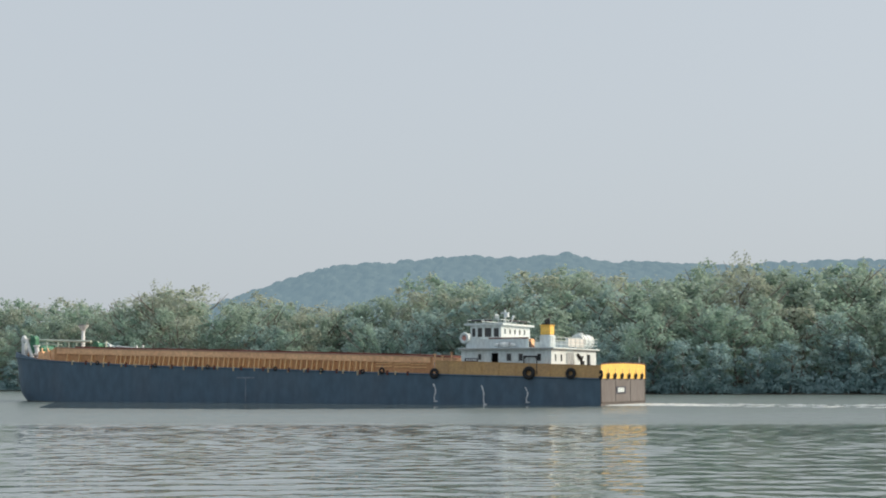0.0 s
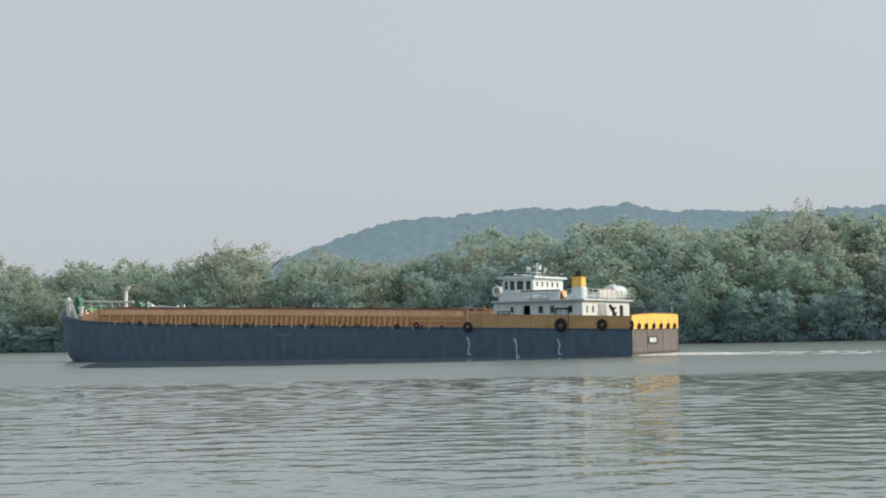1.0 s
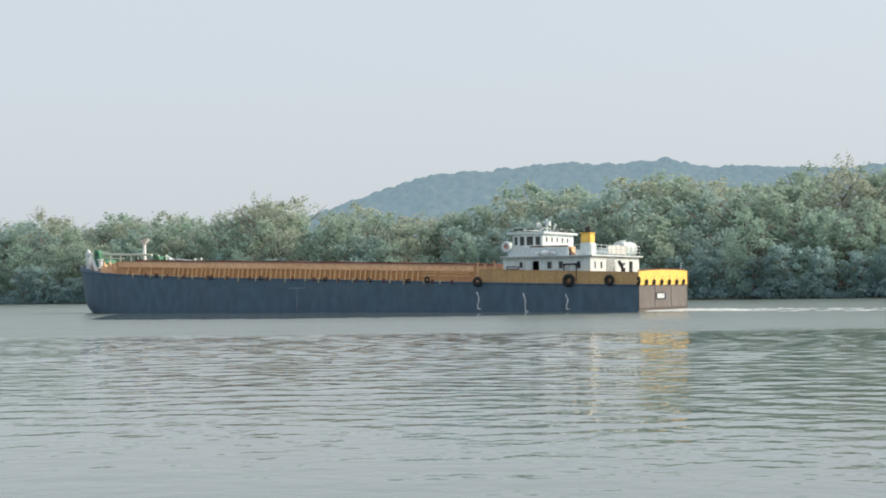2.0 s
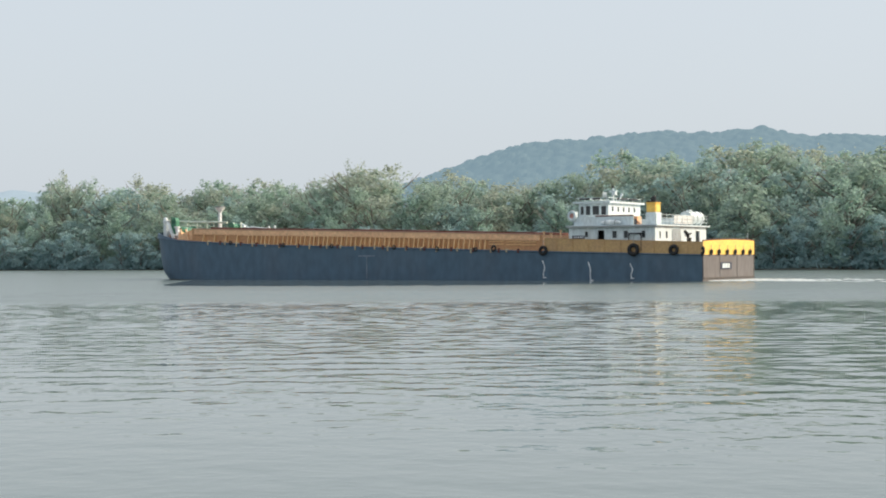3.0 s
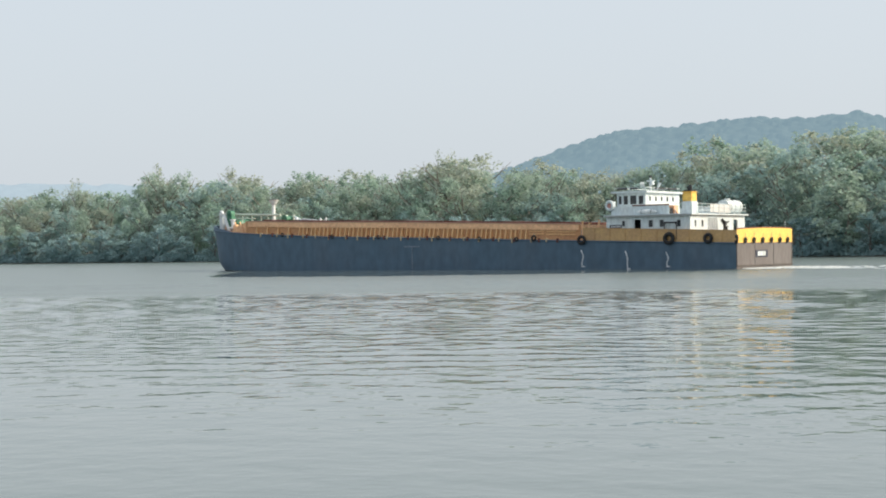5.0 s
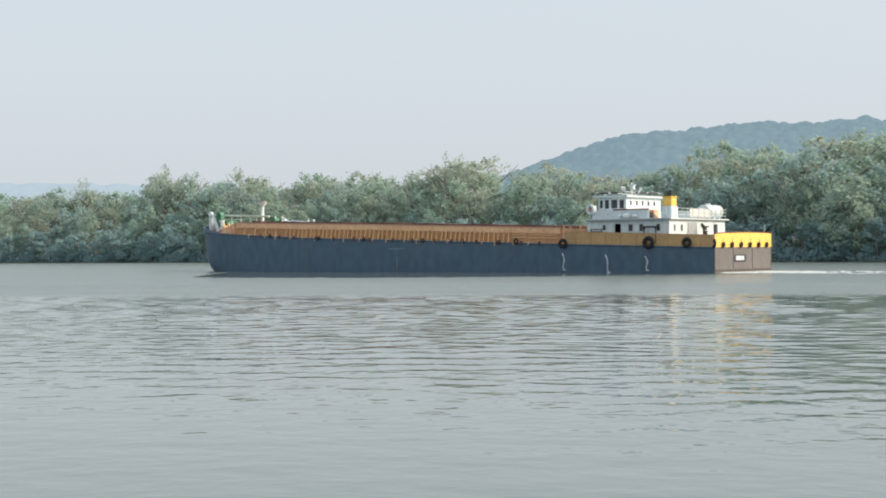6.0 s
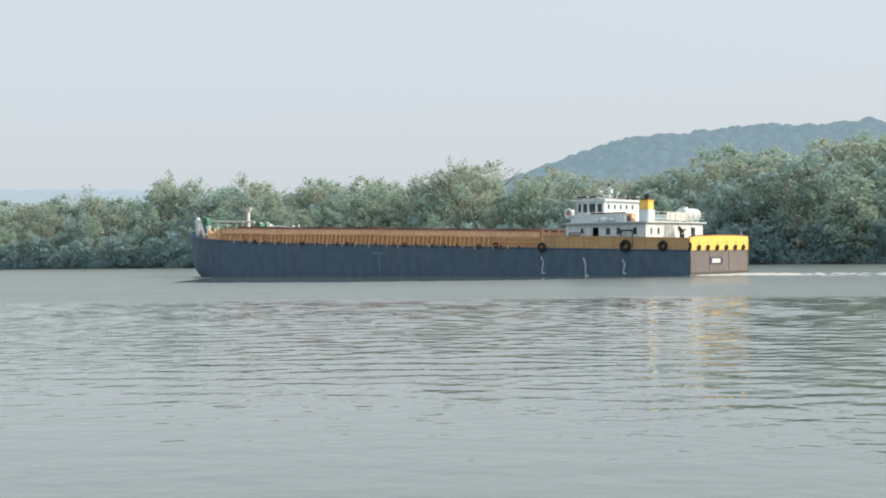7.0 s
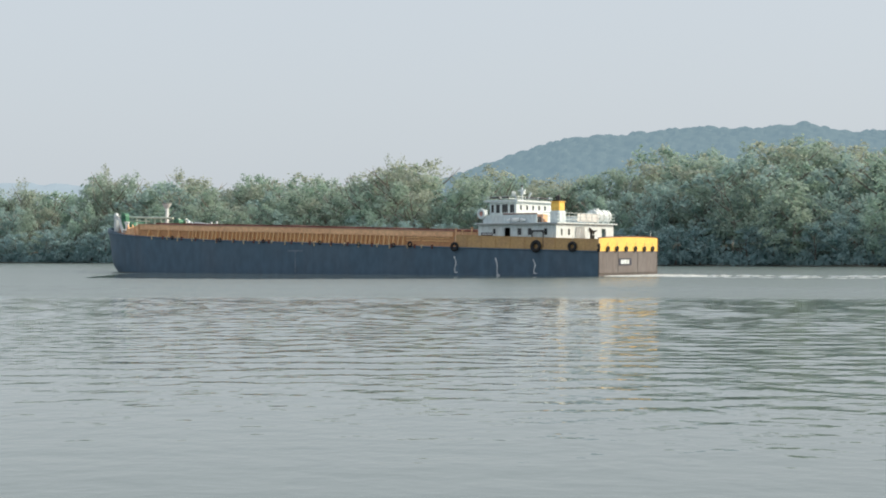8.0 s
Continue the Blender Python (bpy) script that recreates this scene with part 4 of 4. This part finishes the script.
        part("tread", box(bm_new(), 8.3 + 1.2 * f - 0.1, 8.3 + 1.2 * f + 0.1, 2.6, 3.35, d + (6.5 - d) * f - 0.02, d + (6.5 - d) * f + 0.02), RIM, stair)
    part("stair_locker", box(bm_new(), 8.9, 9.6, 3.5, 4.6, d, 6.5, 0.05), ORANGE, barge, "rusty orange deck locker")
    tk = part("water_tank", rod(bm_new(), at(6.3, 9.6, 6.35), at(6.3, 12.9, 6.35), 0.72, n=22), WHITE, barge, "white cylindrical water tank")
    for v in (10.1, 11.2, 12.4):
        part("tank_band", ring(bm_new(), at(6.3, v, 6.35), (0, 1, 0), 0.73, 0.03, n=22, m=6), STEEL, tk)
        part("cradle", box(bm_new(), 5.8, 6.8, v - 0.08, v + 0.08, d, 5.9), WHITE, tk)
    part("tank_hatch", rod(bm_new(), at(6.3, 10.6, 7.0), at(6.3, 10.6, 7.22), 0.3, n=12), WHITE, tk)
    part("roof_locker", box(bm_new(), 5.9, 6.9, 7.9, 9.2, d, 6.65, 0.04), WHITE, barge, "white roof locker")
    cr = rail(barge, [at(7.0, 0.2, d), at(5.3, 0.2, d), at(5.3, 12.9, d), at(8.0, 12.9, d)], 1.0, rows=3, r=0.025, post_step=1.3)
    part("canvas_dodger", box(bm_new(), 5.36, 5.38, 4.7, 9.4, d + 0.15, d + 0.97), WHITECLOTH, cr, "pale canvas laced to the rail")


def make_foredeck(barge, ctop):
    # raised forecastle bulwark round the stem
    bm = bm_new()
    o = [(u, v) for u, v in outline(1.0) if u > 67.5]
    prev = None
    for u, v in o:
        lift = 0.42 * min(1.0, (u - 67.5) / 4)
        c = (v - BEAM / 2)
        inn = at(u - 0.06, BEAM / 2 + c * 0.98, 0)
        ou = at(u, v, 0)
        r = [Vector((ou.x, ou.y, sheer(u) - 0.05)), Vector((ou.x, ou.y, sheer(u) + lift)), Vector((inn.x, inn.y, sheer(u) + lift)), Vector((inn.x, inn.y, sheer(u) - 0.05))]
        r = [bm.verts.new(p) for p in r]
        if prev:
            for j in range(4):
                bm.faces.new([prev[j], prev[(j + 1) % 4], r[(j + 1) % 4], r[j]])
        prev = r
    part("bow_bulwark", bm, HULL, barge, "navy bow bulwark")
    # sloping orange breakwater ahead of the hold
    for v in (1.3, BEAM - 1.4):
        bm = bm_new()
        vs = [bm.verts.new(at(u, v + k, w)) for k in (0, 0.1) for u, w in ((66.0, sheer(66) - 0.1), (68.6, sheer(68.6) - 0.1), (67.9, 5.4), (66.0, 6.0))]
        for f in ((0, 1, 2, 3), (4, 5, 6, 7), (0, 1, 5, 4), (1, 2, 6, 5), (2, 3, 7, 6), (3, 0, 4, 7)):
            bm.faces.new([vs[i] for i in f])
        part("breakwater", bm, ORANGE, barge, "orange sloping plate ahead of the hold")
    for u, v, lean in ((67.0, 1.2, 0.5), (68.0, 1.4, 0.45)):
        part("brace", rod(bm_new(), at(u, v, 6.0), at(u - lean, v - 0.1, sheer(u) - 0.05), 0.10, n=8), ORANGE, barge)
    # foremast with a wide head
    m = part("foremast", rod(bm_new(), at(66.4, 6.75, 4.5), at(66.4, 6.75, 8.5), 0.23, 0.2, n=12), SUNLIT_WHITE, barge, "white foremast with a flared lamp head")
    part("mast_head", rod(bm_new(), at(66.4, 6.75, 8.1), at(66.4, 6.75, 8.72), 0.2, 0.64, n=14), SUNLIT_WHITE, m)
    part("lamp_plate", rod(bm_new(), at(66.4, 6.75, 8.72), at(66.4, 6.75, 8.84), 0.64, n=14), STEEL, m)
    part("mast_foot", box(bm_new(), 65.95, 66.85, 6.3, 7.2, 4.6, 5.5, 0.05), WHITE, m)
    # long mint pipe rail from the bow to the mast
    pr = part("pipe_rail", rod(bm_new(), at(73.1, 6.2, 7.12), at(64.8, 6.2, 6.86), 0.13, n=10), MINT, barge, "pale mint pipe rail")
    part("lower_pipe", rod(bm_new(), at(72.8, 6.2, 6.6), at(69.0, 6.2, 6.5), 0.06, n=8), MINT, pr)
    for u in (72.8, 71.2, 69.6, 68.0, 66.9):
        part("pipe_post", rod(bm_new(), at(u, 6.2, 4.8), at(u, 6.2, 7.0), 0.06, n=8), MINT, pr)
    # windlass and bow gear
    wl = part("windlass", box(bm_new(), 71.2, 72.6, 5.4, 7.9, 4.9, 5.6, 0.06), GREEN, barge, "green anchor windlass")
    part("drum", rod(bm_new(), at(71.9, 5.0, 6.0), at(71.9, 8.2, 6.0), 0.42, n=16), GREEN, wl)
    for v in (5.3, 8.0):
        part("drum_flange", rod(bm_new(), at(71.9, v, 6.0), at(71.9, v + 0.14, 6.0), 0.62, n=16), GREEN, wl)
    part("brake_lever", rod(bm_new(), at(72.1, 5.5, 6.0), at(72.6, 5.0, 7.65), 0.13, n=8), GREEN, wl)
    part("control_stand", box(bm_new(), 71.7, 72.5, 4.7, 5.4, 5.2, 7.2, 0.05), GREEN, wl)
    part("gear_cover", rod(bm_new(), at(72.1, 4.7, 7.2), at(72.1, 5.4, 7.2), 0.36, n=14), GREEN, wl)
    for (u, w), (u2, w2), r in (((72.0, 5.0), (73.0, 7.1), 0.24), ((71.2, 5.0), (71.4, 6.3), 0.26), ((73.4, 5.2), (73.5, 7.0), 0.13)):
        bm = bm_new()
        rod(bm, at(u, 4.6, w), at(u2, 4.6, w2), r, n=10)
        rod(bm, at(u2, 4.6, w2), at(u2, 4.6, w2 + 0.16), r * 1.5, n=10)
        part("bow_bollard", bm, SUNLIT_WHITE, barge, "white painted mooring post")
    part("ball_vent", ring(bm_new(), at(73.3, 4.6, 7.25), (0.3, 1, 0.1), 0.18, 0.2, n=14), SUNLIT_WHITE, barge)
    part("fairlead", box(bm_new(), 73.3, 73.8, 5.0, 5.8, 5.2, 6.4, 0.08), ORANGE, barge)
    # deck winch abaft the mast
    dw = part("deck_winch", rod(bm_new(), at(63.6, 5.6, 6.35), at(63.6, 7.6, 6.35), 0.34, n=14), GREEN, barge, "green deck winch")
    for v in (5.5, 7.6):
        part("winch_cheek", rod(bm_new(), at(63.6, v, 6.35), at(63.6, v + 0.1, 6.35), 0.46, n=14), GREEN, dw)
        part("winch_leg", box(bm_new(), 63.4, 63.8, v, v + 0.1, 5.9, 6.35), GREEN, dw)
    # coiled hawser and lockers on the forecastle
    for u, v, r in ((70.2, 3.6, 0.45), (69.6, 8.4, 0.5)):
        part("rope_coil", ring(bm_new(), at(u, v, sheer(u) + 0.35), (0, 0, 1), r, 0.2, n=18), CANVAS, barge, "pale coiled mooring rope")
    part("chain_locker", box(bm_new(), 72.6, 73.2, 4.0, 4.6, 5.2, 6.7, 0.08), WHITE, barge, "white deck locker")
    # small vents and hatches on the fore coaming
    for u, v, w, r, mt in ((64.3, 6.75, 6.85, 0.22, MINT), (63.1, 6.75, 6.85, 0.2, MINT), (62.0, 6.0, 6.5, 0.25, WHITE), (58.8, 6.75, 6.35, 0.16, WHITE), (57.9, 6.75, 6.4, 0.16, WHITE)):
        bm = bm_new()
        rod(bm, at(u, v, 1.3), at(u, v, w - 0.25), r * 0.55, n=8)
        rod(bm, at(u, v, w - 0.25), at(u, v, w), r, r * 0.6, n=10)
        part("mushroom_vent", bm, mt, barge)
    bm = bm_new()
    rod(bm, at(62.7, 6.5, 6.6), at(61.4, 6.5, 6.0), 0.14, n=8)
    rod(bm, at(61.4, 6.5, 6.25), at(58.9, 6.5, 6.0), 0.12, n=8)
    part("cargo_gear_arm", bm, WHITE, barge, "white folded gear arm")
    part("side_vent", box(bm_new(), 68.9, 69.5, 2.6, 3.2, 4.7, 5.7, 0.06), ORANGE, barge)


RIBS = mat("rib_paint", (0.84, 0.55, 0.27), 0.6, other=(0.68, 0.40, 0.20), amount=0.5, scale=1.0)
PANE = mat("window_pane", (0.03, 0.035, 0.04), 0.08, bump=0)
FADED = mat("faded_mark_paint", (0.22, 0.26, 0.31), 0.7, other=(0.08, 0.11, 0.15), amount=0.8, scale=2.0)
BOARD = mat("dark_board_paint", (0.03, 0.035, 0.06), 0.5)
CANVAS = mat("canvas", (0.62, 0.60, 0.56), 0.85)
WHITECLOTH = mat("bleached_canvas", (0.70, 0.70, 0.68), 0.9, other=(0.5, 0.5, 0.5), amount=0.5, scale=1.2)
BARGE = make_barge()


# ---- wake ----
def make_wake():
    """Foam flecks trailing from the transom, denser near it, and small flecks along the hull."""
    rng = np.random.default_rng(7)
    verts, faces = [], []

    def fleck(u, v, a, b):
        n = 9
        base = len(verts)
        turn = rng.normal(0, 0.15)
        for k in range(n):
            t = k * math.tau / n
            r = 0.6 + 0.5 * rng.random()
            x, y = a * r * math.cos(t), b * r * math.sin(t)
            verts.append((u + x * math.cos(turn) - y * math.sin(turn), -(v + x * math.sin(turn) + y * math.cos(turn)), 0.012))
        verts.append((u, -v, 0.05 + 0.05 * rng.random()))
        for k in range(n):
            faces.append((base + k, base + (k + 1) % n, base + n))
    for _ in range(340):
        s = rng.random() ** 1.3 * 75
        mid = 6.7 + (5.0 + s * 0.09) * (1 if rng.random() < 0.5 else -1) * rng.random() ** 0.4
        fleck(-0.4 - s, mid + rng.normal(0, 0.9), 0.2 + rng.random() * 0.8, 0.05 + rng.random() * 0.14)
    for _ in range(90):
        s = rng.random() ** 1.6 * 9
        fleck(-0.3 - s, 1 + rng.random() * 11.5, 0.3 + rng.random() * 0.5, 0.1 + rng.random() * 0.25)
    for _ in range(170):
        s = rng.random() ** 1.8 * 3.2
        fleck(-0.1 - s, 0.6 + rng.random() * 12.2, 0.25 + rng.random() * 0.5, 0.1 + rng.random() * 0.3)
    me = bpy.data.meshes.new("wake_foam")
    me.from_pydata(verts, [], faces)
    me.materials.append(FOAM)
    return tagged(new("wake_foam", me), "white foam flecks churned up behind the barge", "wake", kind="stuff")


def make_slick():
    """Smooth water sheet added to hold the hull's dark reflection, with a ragged outer edge; it travels with the barge.
    """
    n, m = 220, 10
    verts = []
    for i in range(n + 1):
        s = i / n
        wide = float(np.interp(s, [0, 0.05, 0.3, 0.6, 0.97, 1], [6, 11, 22, 30, 33, 31]))
        wide += 2.2 * noise.noise((s * 30, 2.0, 0)) + 1.2 * noise.noise((s * 95, 5.0, 0))
        for j in range(m + 1):
            d = wide * j / m
            # ends slant along the line of sight, as the reflection falls
            low, high = 0.6 - 0.36 * d, 67.4 - 0.84 * d
            verts.append((low + (high - low) * s, d - 4.0 * (1 - j / m), 0.02 if j < m else 0.004))
    k = m + 1
    faces = [(i * k + j, i * k + j + 1, (i + 1) * k + j + 1, (i + 1) * k + j) for i in range(n) for j in range(m)]
    me = bpy.data.meshes.new("hull_mirror_water")
    me.from_pydata(verts, [], faces)
    me.materials.append(SLICK)
    me.shade_smooth()
    return tagged(new("hull_mirror_water", me), "smooth water sheet beside the barge, added to mirror its hull", "water", kind="stuff")


WAKE = make_wake()
SLICK_OB = make_slick()


# ---- what moves ----
BARGE_TURN = 154.7
START = (15.2, 147.9)
SPEED = 3.13


def barge_pose(t):
    a = radians(BARGE_TURN)
    return pose(START[0] + SPEED * t * math.cos(a), START[1] + SPEED * t * math.sin(a), 0, 0, 0, BARGE_TURN)


def motions():
    walk(BARGE, [(t, barge_pose(t)) for t in (0.0, 2.0, 4.0, 6.0, 8.0)])
    walk(WAKE, [(t, barge_pose(t)) for t in (0.0, 2.0, 4.0, 6.0, 8.0)])
    walk(SLICK_OB, [(t, barge_pose(t)) for t in (0.0, 2.0, 4.0, 6.0, 8.0)])
    # the ripples drift slowly down river
    walk(WATER_OB, [(t, pose(-0.25 * t, -0.35 * t, 0)) for t in (0.0, 4.0, 8.0)])


motions()
